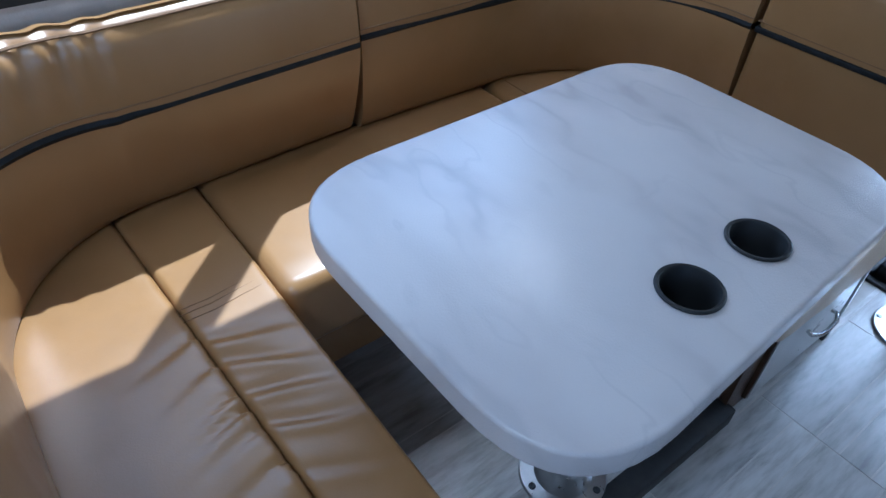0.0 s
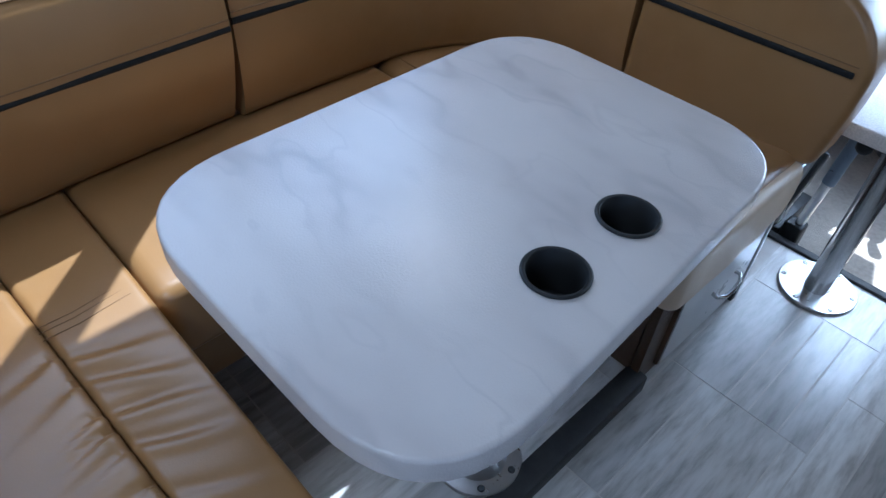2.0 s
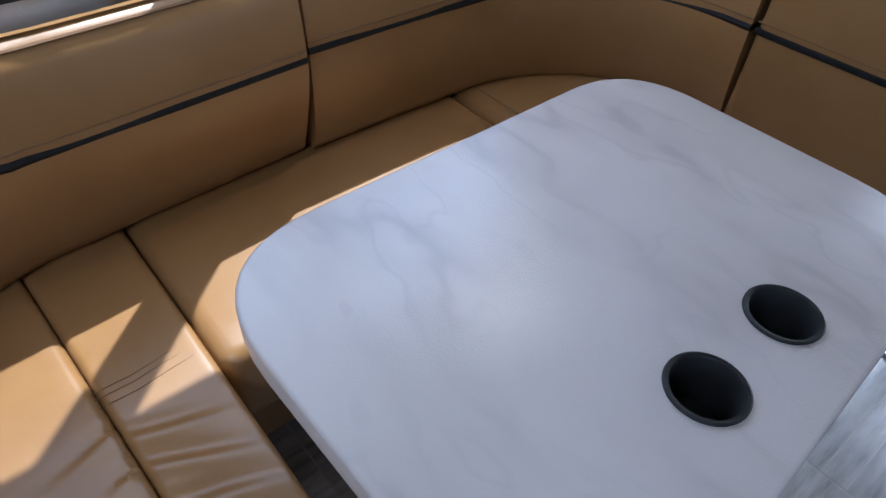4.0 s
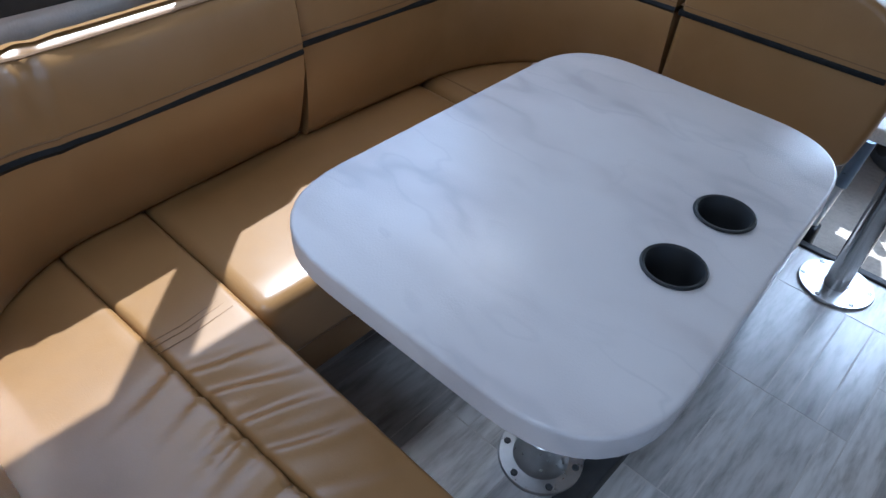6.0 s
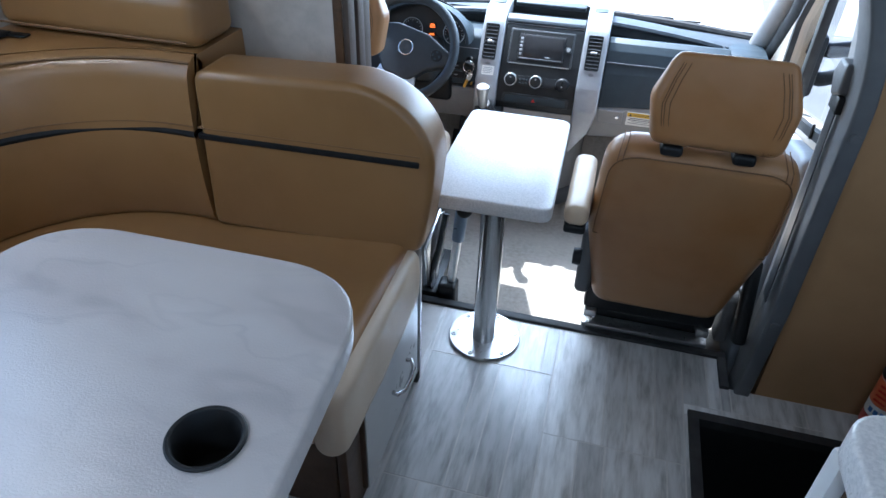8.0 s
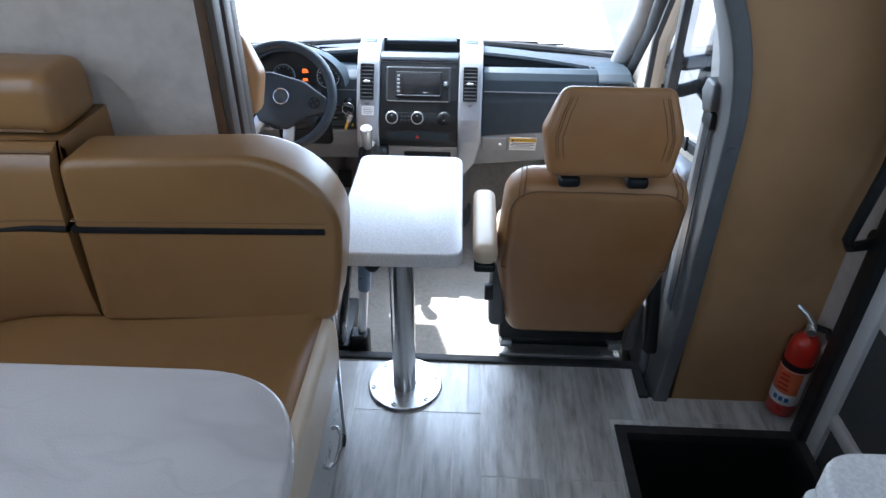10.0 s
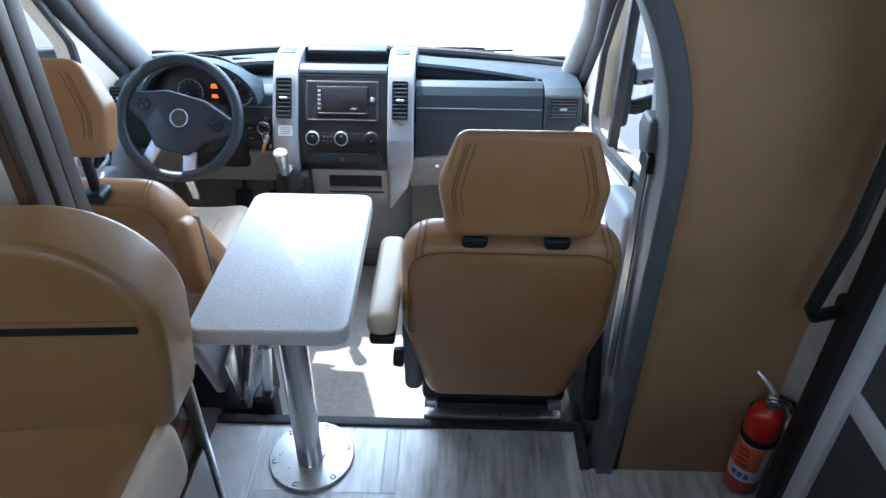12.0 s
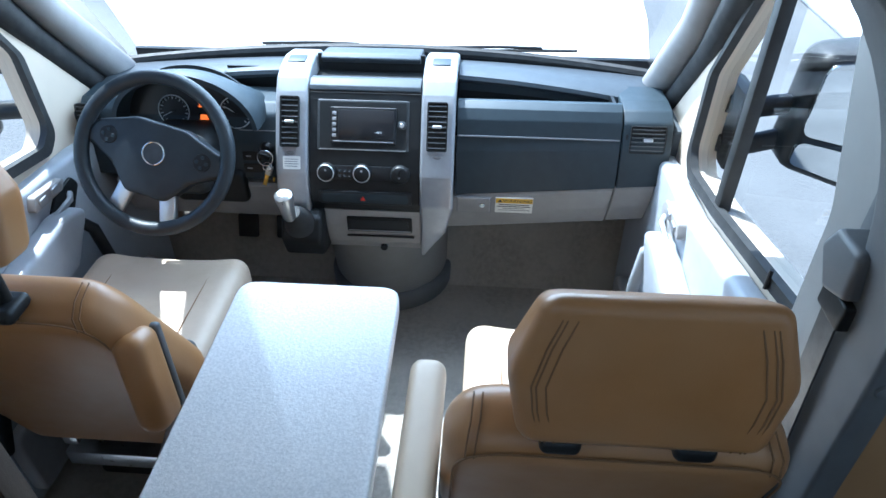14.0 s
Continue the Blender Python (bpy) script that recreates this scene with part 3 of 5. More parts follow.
# A-pillars run from the dash corners up and back
for sx in (1, -1):
    xs = [CX + sx * v for v in (0.79, 0.765, 0.70)]
    pts = [(xs[0], 1.33, 0.50), (xs[0], 1.21, 0.640), (xs[0], 1.04, 0.825), (xs[1], 0.87, 1.01), (xs[2], 0.58, 1.34)]
    solid("windscreen_pillar", turned(tube(pts, [0.055, 0.048, 0.043, 0.043, 0.045], 14), Matrix.Identity(4)), GREYPL, "pale grey plastic windscreen pillar trim", "pillar", kind="structure")
    solid("pillar_seal", tube([(p[0] + sx * 0.035, p[1] - 0.050, p[2] - 0.050) for p in pts], 0.040, 10), RUBBER, "black rubber door seal along the pillar", "trim", kind="structure")
# out of view; its front edge is set to keep sun off the aisle floor
roof = solid("cab_roof", prism([(0.05, 1.36), (0.60, 1.36), (0.75, 1.30), (0.77, 1.34), (0.60, 1.42), (0.05, 1.42)], "x", CX - 0.86, CX + 0.86), CEIL, "pale cab roof lining", "ceiling", kind="structure")
# unseen panel, added to cut the sun patch on the cab carpet
solid("visor_header", prism([(0.755, 1.30), (0.985, 1.020), (1.000, 1.030), (0.775, 1.315)], "x", CX - 0.70, -0.31, 0.005), CEIL, "pale unseen visor panel, added to shade the driver's side of the carpet", "visor", kind="structure")
scr = thing("windscreen", (CX, 1.2, 0.6), "wide clear windscreen", "window", kind="structure")
bm = bmesh.new()
cols = []
for i in range(13):
    u = -1 + 2 * i / 12
    bow = 0.10 * u * u
    cols.append([bm.verts.new((CX + 0.82 * u, 1.44 - bow, 0.555 + 0.025 * (1 - u * u))), bm.verts.new((CX + 0.74 * u, 0.76 - bow * 0.3, 1.32))])
for a, b in zip(cols, cols[1:]):
    bm.faces.new((a[0], b[0], b[1], a[1]))
g = part("pane", bm, GLASS, scr)
g.visible_shadow = False
part("lower_seal", tube([(CX + 0.80 * u, 1.41 - 0.10 * u * u, 0.583 + 0.022 * (1 - u * u)) for u in [-1 + i / 8 for i in range(17)]], 0.016, 8), RUBBER, scr)
for x0, x1 in ((-0.36, 0.18), (0.22, 0.66)):
    wp = thing("wiper", (x0, 1.5, 0.62), "black windscreen wiper resting at the glass foot", "wiper", "windscreen wipers")
    part("arm", tube([(x0, 1.55, 0.560), (x0 + 0.2, 1.51, 0.582), (x0 + 0.33, 1.50, 0.584)], 0.005, 6), BLACK, wp)
    part("blade", tube([(x0 + 0.02, 1.52, 0.563), (x1, 1.505, 0.577)], 0.005, 6), RUBBER, wp)
# body below the windscreen, bonnet
# added to stop sun leaking past the dash into the footwells
solid("cowl", join(box(CX - 0.86, CX + 0.86, 1.25, 1.499, 0.42, 0.449), box(CX - 0.86, -0.703, 1.02, 1.40, 0.25, 0.56, 0.01), box(0.863, CX + 0.86, 1.02, 1.40, 0.25, 0.56, 0.01)), DASHTOP, "dark plastic cowl closing the dash to the glass, added to block stray sun", "trim", kind="structure")
solid("bonnet", prism([(1.50, 0.30), (1.50, 0.53), (1.75, 0.44), (2.3, 0.22), (2.35, -0.3), (1.50, -0.3)], "x", CX - 0.8, CX + 0.8, 0.03), CREAMPAINT, "cream painted bonnet ahead of the windscreen", "bonnet", kind="structure")
solid("bulkhead", box(CX - 0.84, CX + 0.84, 1.48, 1.50, -0.2, 0.56), BLACK, "dark bulkhead behind the dashboard", "wall", kind="structure")
toe = solid("toe_board", prism([(1.20, CAB_Z), (1.48, CAB_Z), (1.48, 0.28), (1.42, 0.24)], "x", -0.76, 0.92), CARPET, "carpeted toe board under the dashboard", "floor", kind="structure")

# B-pillars with seat belt
for sx in (1, -1):
    def X(v):
        return CX + sx * (v - CX)
    lo, hi = sorted((X(0.848), X(0.90)))
    solid("door_pillar", join(prism(round_poly([(0.07, -0.16), (0.185, -0.16), (0.215, 0.60), (0.225, 0.86), (0.31, 1.04), (0.42, 1.36), (0.07, 1.36)], [0, 0, 0.05, 0.1, 0.1, 0, 0]), "x", lo, hi, 0.02)),
          PILLAR, "grey plastic pillar beside the cab door", "pillar", kind="structure")
sb = thing("seat_belt", (0.82, 0.12, 0.1), "grey seat belt with its height adjuster", "seat belt")
part("adjuster", prism(round_poly([(0.058, 0.845), (0.11, 0.825), (0.145, 0.868), (0.125, 0.905), (0.065, 0.908)], 0.012), "x", 0.802, 0.850, 0.008), PILLARDK, sb, "grey sliding belt anchor")
part("guide", prism(rect(0.055, 0.115, 0.800, 0.838, 0.006), "x", 0.808, 0.830, 0.003), BLACK, sb)
part("webbing", join(prism([(0.065, 0.81), (0.105, 0.81), (0.065, 0.30), (0.025, 0.30)], "x", 0.812, 0.815)), DARKSTEEL, sb, "dark grey belt webbing")
part("slot_cover", prism(rect(0.118, 0.150, 0.88, 1.18, 0.012), "x", 0.843, 0.8515, 0.002), PILLARDK, sb)

# outside mirror
mr = thing("wing_mirror", (1.2, 0.95, 0.5), "black wing mirror on two arms outside the cab door", "mirror")
part("housing", prism(round_poly([(1.045, 0.585), (1.255, 0.51), (1.275, 0.875), (1.06, 0.845)], 0.05), "y", 0.805, 0.92, 0.03), BLACK, mr)
part("mirror_glass", prism(round_poly([(1.065, 0.675), (1.245, 0.635), (1.258, 0.855), (1.075, 0.83)], 0.03), "y", 0.796, 0.807), MIRROR, mr, "flat mirror glass")
part("wide_angle_glass", prism(round_poly([(1.060, 0.605), (1.240, 0.540), (1.243, 0.620), (1.064, 0.660)], 0.02), "y", 0.796, 0.807), MIRROR, mr)
part("arm", tube([(0.93, 0.90, 0.70), (1.0, 0.89, 0.695), (1.09, 0.87, 0.72)], 0.024, 10), BLACK, mr)
part("arm", tube([(0.93, 0.90, 0.60), (1.0, 0.89, 0.60), (1.09, 0.87, 0.64)], 0.024, 10), BLACK, mr)
part("foot", box(0.936, 0.975, 0.84, 0.96, 0.55, 0.75, 0.015), BLACK, mr)
ml = thing("wing_mirror", (-1.0, 0.95, 0.5), "black wing mirror outside the driver's door", "mirror")
part("housing", prism(round_poly([(-0.96, 0.47), (-1.15, 0.43), (-1.20, 0.80), (-1.00, 0.80)], 0.05), "y", 0.955, 1.07, 0.03), BLACK, ml)
part("mirror_glass", prism(round_poly([(-0.975, 0.575), (-1.155, 0.55), (-1.18, 0.775), (-1.01, 0.78)], 0.03), "y", 0.945, 0.956), MIRROR, ml)
part("arm", tube([(-0.79, 1.02, 0.70), (-1.00, 1.0, 0.685)], 0.026, 10), BLACK, ml)
part("arm", tube([(-0.79, 1.02, 0.57), (-1.00, 1.0, 0.56)], 0.026, 10), BLACK, ml)

# ---- dinette ----
def wrinkle(seed, amount, top):
    def f(q, d):
        v = Vector((q.x * 3 + seed, q.y * 3, q.z * 3))
        n = noise.noise(v) * amount
        return Vector((0, 0, n)) if q.z > top else Vector((0, 0, 0))
    return f


def bench_disp(q, d):
    """Gathers that run in from the seam between the two rear cushions."""
    if q.z < 0.55:
        return Vector()
    e = 0.0
    if q.y > -1.691:
        for x0, s, a in ((-0.485, 0.012, 0.7), (-0.425, 0.014, 1.0), (-0.36, 0.013, 0.9), (-0.295, 0.012, 0.7), (-0.20, 0.012, 0.4)):
            u = q.x - x0 - 0.35 * (q.y + 1.69) + 0.004 * math.sin(q.y * 25 + x0 * 60)
            e += a * (0.007 * math.exp(-((u - 0.014) / s) ** 2) - 0.008 * math.exp(-(u / s) ** 2)) * math.exp(-((q.y + 1.65) / 0.085) ** 2)
    else:
        for i in range(11):
            x0 = -0.50 + 0.042 * i + 0.012 * math.sin(i * 2.4)
            u = q.x - x0 + 0.45 * (q.y + 1.69) + 0.003 * math.sin(q.y * 30 + i)
            a = (0.9, 0.5, 1.0, 0.7)[i % 4]
            e += a * (0.006 * math.exp(-((u - 0.010) / 0.008) ** 2) - 0.009 * math.exp(-(u / 0.008) ** 2)) * math.exp(-((q.y + 1.70) / 0.06) ** 2)
    return Vector((0, 0, e + 0.004 * noise.noise(Vector((q.x * 4, q.y * 4, 1)))))


def slanted(bm, edge):
    """The seam at y = -1.691 runs slightly askew; the other edge stays."""
    for v in bm.verts:
        v.co.y += 0.055 * (v.co.x + 0.80) * (v.co.y - edge) / (-1.691 - edge)
    return bm


def tapered(q, d):
    """The open end of the corner cushion draws in towards its foot."""
    f = max(0.0, min(1.0, (q.x + 0.2) / 0.15)) * max(0.0, min(1.0, (0.54 - q.z) / 0.14))
    return Vector((-0.042 * f, 0, noise.noise(q * 3) * 0.004 if q.z > 0.5 else 0))


SEAT_Z = 0.57
seat = thing("bench_cushion", (-0.6, -1.2, 0.05), "tan vinyl bench seat cushion against the window wall", "cushion", "dinette bench cushions")
part("cushion", rbox(-0.90, -0.495, -1.527, -0.795, 0.41, SEAT_Z, 0.030, (8, 14, 3), wrinkle(3, 0.004, 0.5)), LEATHER, seat)
seat = thing("bench_cushion", (-0.45, -0.6, 0.05), "tan vinyl corner bench seat cushion", "cushion", "dinette bench cushions")
part("cushion", join(rbox(-0.90, -0.010, -0.79, -0.34, 0.385, SEAT_Z + 0.005, 0.04, (24, 12, 5), tapered)), LEATHER, seat)
# the end is coloured cream to stand in for cab light falling on it
endf = rbox(-0.055, 0.003, -0.812, -0.344, 0.408, 0.562, 0.034, (4, 12, 5), lambda q, d: Vector((0.006 * noise.noise(q * 9), 0, 0)))
part("end_face", endf, CREAM, seat, "cream end face, light from the cab put into its colour")
part("welt", tube([(-0.88, -0.745, 0.572), (-0.6, -0.745, 0.574), (-0.03, -0.745, 0.574)], 0.003, 6), STITCH, seat)
seat = thing("bench_cushion", (-0.4, -1.6, 0.05), "tan vinyl front strip of the rear bench, gathered along its seam", "cushion", "dinette bench cushions")
part("cushion", slanted(rbox(-0.885, 0.06, -1.6905, -1.529, 0.40, SEAT_Z, 0.014, (110, 16, 3), bench_disp), -1.529), LEATHER, seat)
for x in (-0.560, -0.548, -0.532):
    part("stitching", tube([(x, -1.683, SEAT_Z - 0.003), (x + 0.002, -1.672, SEAT_Z + 0.0004), (x + 0.003, -1.63, SEAT_Z + 0.0004), (x - 0.002, -1.59, SEAT_Z + 0.0004), (x - 0.006, -1.548, SEAT_Z + 0.0004), (x - 0.008, -1.536, SEAT_Z - 0.004)], 0.0007, 6), STITCH, seat)
seat = thing("bench_cushion", (-0.4, -1.8, 0.05), "tan vinyl rear bench seat cushion, creased in use", "cushion", "dinette bench cushions")
part("cushion", slanted(rbox(-0.885, 0.06, -2.0, -1.6915, 0.40, SEAT_Z + 0.003, 0.016, (110, 16, 3), bench_disp), -2.0), LEATHER, seat)

# bench boxes under the cushions
bb = thing("bench_box", (-0.75, -1.2, 0.05), "tan vinyl covered bench box by the wall", "bench box", "bench boxes")
part("panel", box(-0.90, -0.545, -1.53, -0.70, 0.27, 0.41, 0.01), LEATHER, bb)
part("plinth", box(-0.90, -0.74, -1.53, -0.70, 0.052, 0.30), WOOD, bb)
bb = thing("bench_box", (-0.4, -1.8, 0.05), "dark wooden box under the rear bench", "bench box", "bench boxes")
part("panel", box(-0.90, 0.03, -2.2, -1.60, 0.052, 0.40, 0.004), WOOD, bb)
cab = thing("bench_cabinet", (-0.3, -0.45, 0), "dark walnut bench cabinet with a white drop-down door", "cabinet")
part("body", box(-0.90, -0.082, -0.675, -0.30, 0.0, 0.40, 0.004), WOOD, cab)
part("filler", box(-0.081, -0.058, -0.672, -0.20, 0.0, 0.38, 0.003), WOOD, cab)
part("edge_strip", box(-0.062, -0.040, -0.205, -0.192, 0.0, 0.50, 0.002), STEELPLATE, cab, "slim metal edge strip")
part("edge_seal", box(-0.075, -0.050, -0.191, -0.180, 0.0, 0.50, 0.002), RUBBER, cab)
door = part("door", box(-0.075, -0.047, -0.60, -0.215, 0.035, 0.315, 0.002), WOOD, cab, "walnut-edged cabinet door")
part("door_face", box(-0.046, -0.0435, -0.597, -0.217, 0.037, 0.312), WHITEPANEL, door, "glossy white laminate face")
part("handle", tube([(-0.044, -0.425, 0.175), (-0.030, -0.428, 0.173), (-0.018, -0.405, 0.17), (-0.016, -0.37, 0.17), (-0.018, -0.335, 0.175), (-0.030, -0.315, 0.180), (-0.044, -0.318, 0.180)], 0.0055, 10), CHROME, door, "chrome bow handle")
part("foot_pad", box(-0.055, -0.040, -0.225, -0.205, 0.0, 0.03, 0.003), RUBBER, cab)

# backrests
def back_profile(z0, z1, thick, lean=0.0, r=0.045):
    p = [(-thick, z0), (-0.015, z0), (-0.004, z0 + 0.006), (0.002, z0 + 0.02)]
    for i in range(1, 8):
        f = i / 8
        z = z0 + 0.02 + (z1 - r - z0 - 0.02) * f
        p.append((0.004 + 0.010 * math.sin(math.pi * f), z))
    for a in range(0, 91, 15):
        p.append((0.002 - r + r * math.cos(radians(a)), z1 - r + r * math.sin(radians(a))))
    p += [(-thick + 0.02, z1 + 0.002), (-thick, z1 - 0.02)]
    return [(o + lean * min(1.0, (z - z0) / 0.19) if o > -thick else o, z) for o, z in p]


def soft(seed, a=0.004):
    def f(q, nrm):
        n = noise.noise(Vector((q.x * 5 + seed, q.y * 5, q.z * 4))) * a
        return Vector((nrm.x * n, nrm.y * n, 0))
    return f


def recline(q, nrm):
    """The rear run leans back more than the run along the wall."""
    o = -0.075 * max(0.0, min(1.0, (-1.64 - q.y) / 0.2)) * max(0.0, min(1.0, (q.z - 0.58) / 0.2))
    return Vector((nrm.x * o, nrm.y * o, 0))


def backrest(path, z1, thick, label, at, seed, lean=0.0):
    shift = recline if lean else None
    puff = soft(seed)
    def gathered(q, n):
        run = max(0.0, min(1.0, (-1.50 - q.y) / 0.15)) * max(0.0, min(1.0, (q.z - 0.82) / 0.07)) * max(0.0, min(1.0, (-0.45 - q.x) / 0.1))
        f = 0.006 * run * math.sin(38 * math.atan2(q.y + 1.602, q.x + 0.532) + 14 * q.z)
        return puff(q, n) + recline(q, n) + Vector((n.x * f, n.y * f, 0))

    skin = gathered if lean else puff
    t = thing("backrest", at, label, "backrest", "dinette backrests")
    part("cushion", sweep(path, back_profile(0.572, z1, thick, lean), skin), LEATHER, t)
    part("stripe", sweep(path, [(lean - 0.02, 0.778), (lean + 0.0125, 0.778), (lean + 0.0155, 0.785), (lean + 0.0125, 0.792), (lean - 0.02, 0.792)], shift), BLACKTRIM, t, "black vinyl piping stripe")
    for z, o in ((0.802, 0.0138),):
        part("stitching", sweep(path, [(lean, z), (lean + o + 0.0006, z), (lean + o + 0.0006, z + 0.0015), (lean, z + 0.0015)], shift), STITCH, t)
    part("welt", sweep(path, [(lean - 0.012, z1 - 0.012), (lean - 0.0085, z1 - 0.0085), (lean - 0.011, z1 - 0.006), (lean - 0.016, z1 - 0.008)], shift), STITCH, t)
    return t


# paths run with the seat on their left
pathA = line((-0.862, -1.178), (-0.836, -1.58), 12) + arc(-0.532, -1.602, 0.304, 180, 270, 64)[1:] + line((-0.532, -1.906), (0.06, -1.906), 8)[1:]
backrest(pathA, 0.93, 0.048, "tan vinyl backrest curving round the rear corner, black stripe", (-0.85, -1.6, 0.57), 2, 0.036)
pathB = line((-0.442, -0.412), (-0.48, -0.412), 3) + arc(-0.48, -0.782, 0.37, 90, 180, 24)[1:] + line((-0.85, -0.782), (-0.85, -1.158), 8)[1:]
corner = backrest(pathB, 0.93, 0.055, "tan vinyl corner backrest with a black stripe", (-0.7, -0.6, 0.57), 5)
fill = [(x - 0.045 * math.cos(math.atan2(y + 0.782, x + 0.48)), y - 0.045 * math.sin(math.atan2(y + 0.782, x + 0.48))) for x, y in arc(-0.48, -0.782, 0.46, 90, 180, 16)]
part("corner_top", prism([(-0.442, -0.195)] + [(-0.442, -0.37)] + fill + [(-0.90, -0.79), (-0.90, -0.195)], "z", 0.86, 0.928, 0.006), LEATHER, corner, "flat vinyl top filling the corner")

# the short backrest behind the driver, with a round outer shoulder
cpoly = round_poly([(-0.437, 0.575), (0.008, 0.575), (0.026, 0.70)] + [(-0.135 + 0.167 * math.cos(radians(a)), 0.775 + 0.155 * math.sin(radians(a))) for a in range(0, 91, 5)] + [(-0.425, 0.918)], [0.02, 0.03, 0.05] + [0.0] * 19 + [0.03], 4)
bk = thing("backrest", (-0.2, -0.37, 0.57), "tan vinyl end backrest with a rounded shoulder, black stripe", "backrest", "dinette backrests")
SLANT = Matrix(((1, 0, 0, 0), (0.12, 1, 0, 0.0516), (-0.05, 0, 1, -0.0215), (0, 0, 0, 1)))
part("cushion", turned(prism(cpoly, "y", -0.425, -0.31, 0.032, 6), SLANT), LEATHER, bk)
part("stripe", turned(box(-0.432, 0.004, -0.4285, -0.41, 0.779, 0.792, 0.003), SLANT), BLACKTRIM, bk, "black vinyl piping stripe")
for z in (0.802,):
    part("stitching", turned(box(-0.43, 0.006, -0.4262, -0.41, z, z + 0.0015), SLANT), STITCH, bk)
uc = thing("bolster_cushion", (-0.66, -0.3, 0.93), "tan vinyl bolster cushion on the corner shelf", "cushion")
part("cushion", rbox(-0.89, -0.435, -0.365, -0.22, 0.93, 1.04, 0.03, (10, 4, 4), wrinkle(1, 0.003, 0.9)), LEATHER, uc)
part("welt", tube([(-0.88, -0.383, 0.952), (-0.45, -0.383, 0.952)], 0.0025, 6), STITCH, uc)
solid("seat_belt_tongue", join(box(-0.90, -0.84, -0.425, -0.39, 0.930, 0.938, 0.003), box(-0.86, -0.80, -0.405, -0.385, 0.930, 0.935, 0.002)), BLACK, "black belt strap end lying on the corner top", "belt strap")

# the big table
TABLE_Z = 0.815
tpoly = round_poly([(-0.446, -1.543), (0.110, -1.532), (0.066, -0.782), (-0.461, -0.786)], [0.16, 0.15, 0.15, 0.14], 10)
table = thing("dinette_table", (-0.165, -1.11, 0.05), "marble-pattern laminate dinette table on a steel pedestal", "table")
CUPS = ((-0.009, -1.088), (-0.005, -1.232))
holes = [[(cx + 0.0365 * math.cos(2 * math.pi * i / 32), cy + 0.0365 * math.sin(2 * math.pi * i / 32)) for i in range(32)] for cx, cy in CUPS]
top = plate(tpoly, holes, "z", TABLE_Z - 0.036, TABLE_Z)
edges = [e for e in top.edges if len(e.link_faces) == 2 and e.calc_face_angle(0) > 1.0 and all(abs(v.co.z - TABLE_Z) < 1e-5 for v in e.verts) and all(min((Vector((v.co.x, v.co.y)) - Vector(c)).length for c in CUPS) > 0.06 for v in e.verts)]
bmesh.ops.bevel(top, geom=edges, offset=0.006, segments=3, affect="EDGES", profile=0.5)
ttop = part("tabletop", top, MARBLE, table)
for cx, cy in CUPS:
    part("cup_holder", lathe([(0.0415, 0.0015), (0.0415, 0.003), (0.0395, 0.0045), (0.0365, 0.004), (0.0345, 0.001), (0.0335, -0.055), (0.031, -0.06), (0, -0.06), (0, -0.063), (0.0355, -0.063), (0.036, 0.0015)], (cx, cy, TABLE_Z), 40), CUP, table, "black plastic drop-in cup holder")
part("pedestal_base", lathe([(0, 0), (0.094, 0), (0.095, 0.004), (0.092, 0.008), (0.062, 0.010), (0.056, 0.018), (0.050, 0.045), (0.044, 0.075), (0.040, 0.085), (0, 0.085)], (-0.165, -1.11, 0.052), 48), STEELPLATE, table, "spun steel floor cup")
part("pedestal_pole", lathe([(0.036, 0.0), (0.036, 0.012), (0.030, 0.016), (0.030, 0.62), (0, 0.62)], (-0.165, -1.11, 0.13), 32), CHROME, table, "polished steel pole")
part("pedestal_top", lathe([(0, 0), (0.04, 0), (0.085, 0.04), (0.09, 0.05), (0, 0.05)], (-0.165, -1.11, 0.728), 32), STEELPLATE, table)
for i in range(6):
    a = radians(20 + 60 * i)
    part("screw", lathe([(0, 0.003), (0.003, 0.003), (0.006, 0.004), (0.008, 0.002), (0.008, 0)], (-0.165 + 0.078 * math.cos(a), -1.11 + 0.078 * math.sin(a), 0.0605), 12), DARKSTEEL, table)

# the small table between the cab seats
st = thing("side_table", (0.10, -0.005, 0), "speckled white side table on a steel pole", "table")
spoly = round_poly([(-0.046, -0.165), (0.255, -0.160), (0.245, 0.352), (-0.046, 0.352)], 0.035, 6)
part("tabletop", prism(spoly, "z", 0.542, 0.578, 0.005, 3), SPECKLE, st)
part("pole", lathe([(0.033, 0), (0.033, 0.52), (0, 0.52)], (0.098, 0.0, 0.012), 40), CHROME, st, "brushed steel pole")
part("base_plate", lathe([(0, 0), (0.105, 0), (0.107, 0.004), (0.104, 0.009), (0.036, 0.013), (0.034, 0.02), (0, 0.02)], (0.098, 0.012, 0.002), 56), STEELPLATE, st, "round satin steel floor plate")
for i in range(6):
    a = radians(15 + 60 * i)
    part("screw", lathe([(0, 0.0005), (0.003, 0.001), (0.0045, 0.003), (0.007, 0.002), (0.008, 0)], (0.098 + 0.092 * math.cos(a), 0.012 + 0.092 * math.sin(a), 0.0112), 12), STEELPLATE, st)
part("mounting_plate", box(0.03, 0.17, -0.06, 0.08, 0.528, 0.543, 0.003), DARKSTEEL, st)
part("clamp_lever", tube([(0.09, -0.03, 0.515), (0.06, -0.075, 0.520), (0.045, -0.095, 0.510)], 0.006, 8), BLACK, st)
part("clamp_knob", lathe([(0, 0), (0.012, 0.001), (0.019, 0.010), (0.019, 0.022), (0.012, 0.032), (0, 0.034)], (0.040, -0.10, 0.490), 20), BLACK, st)

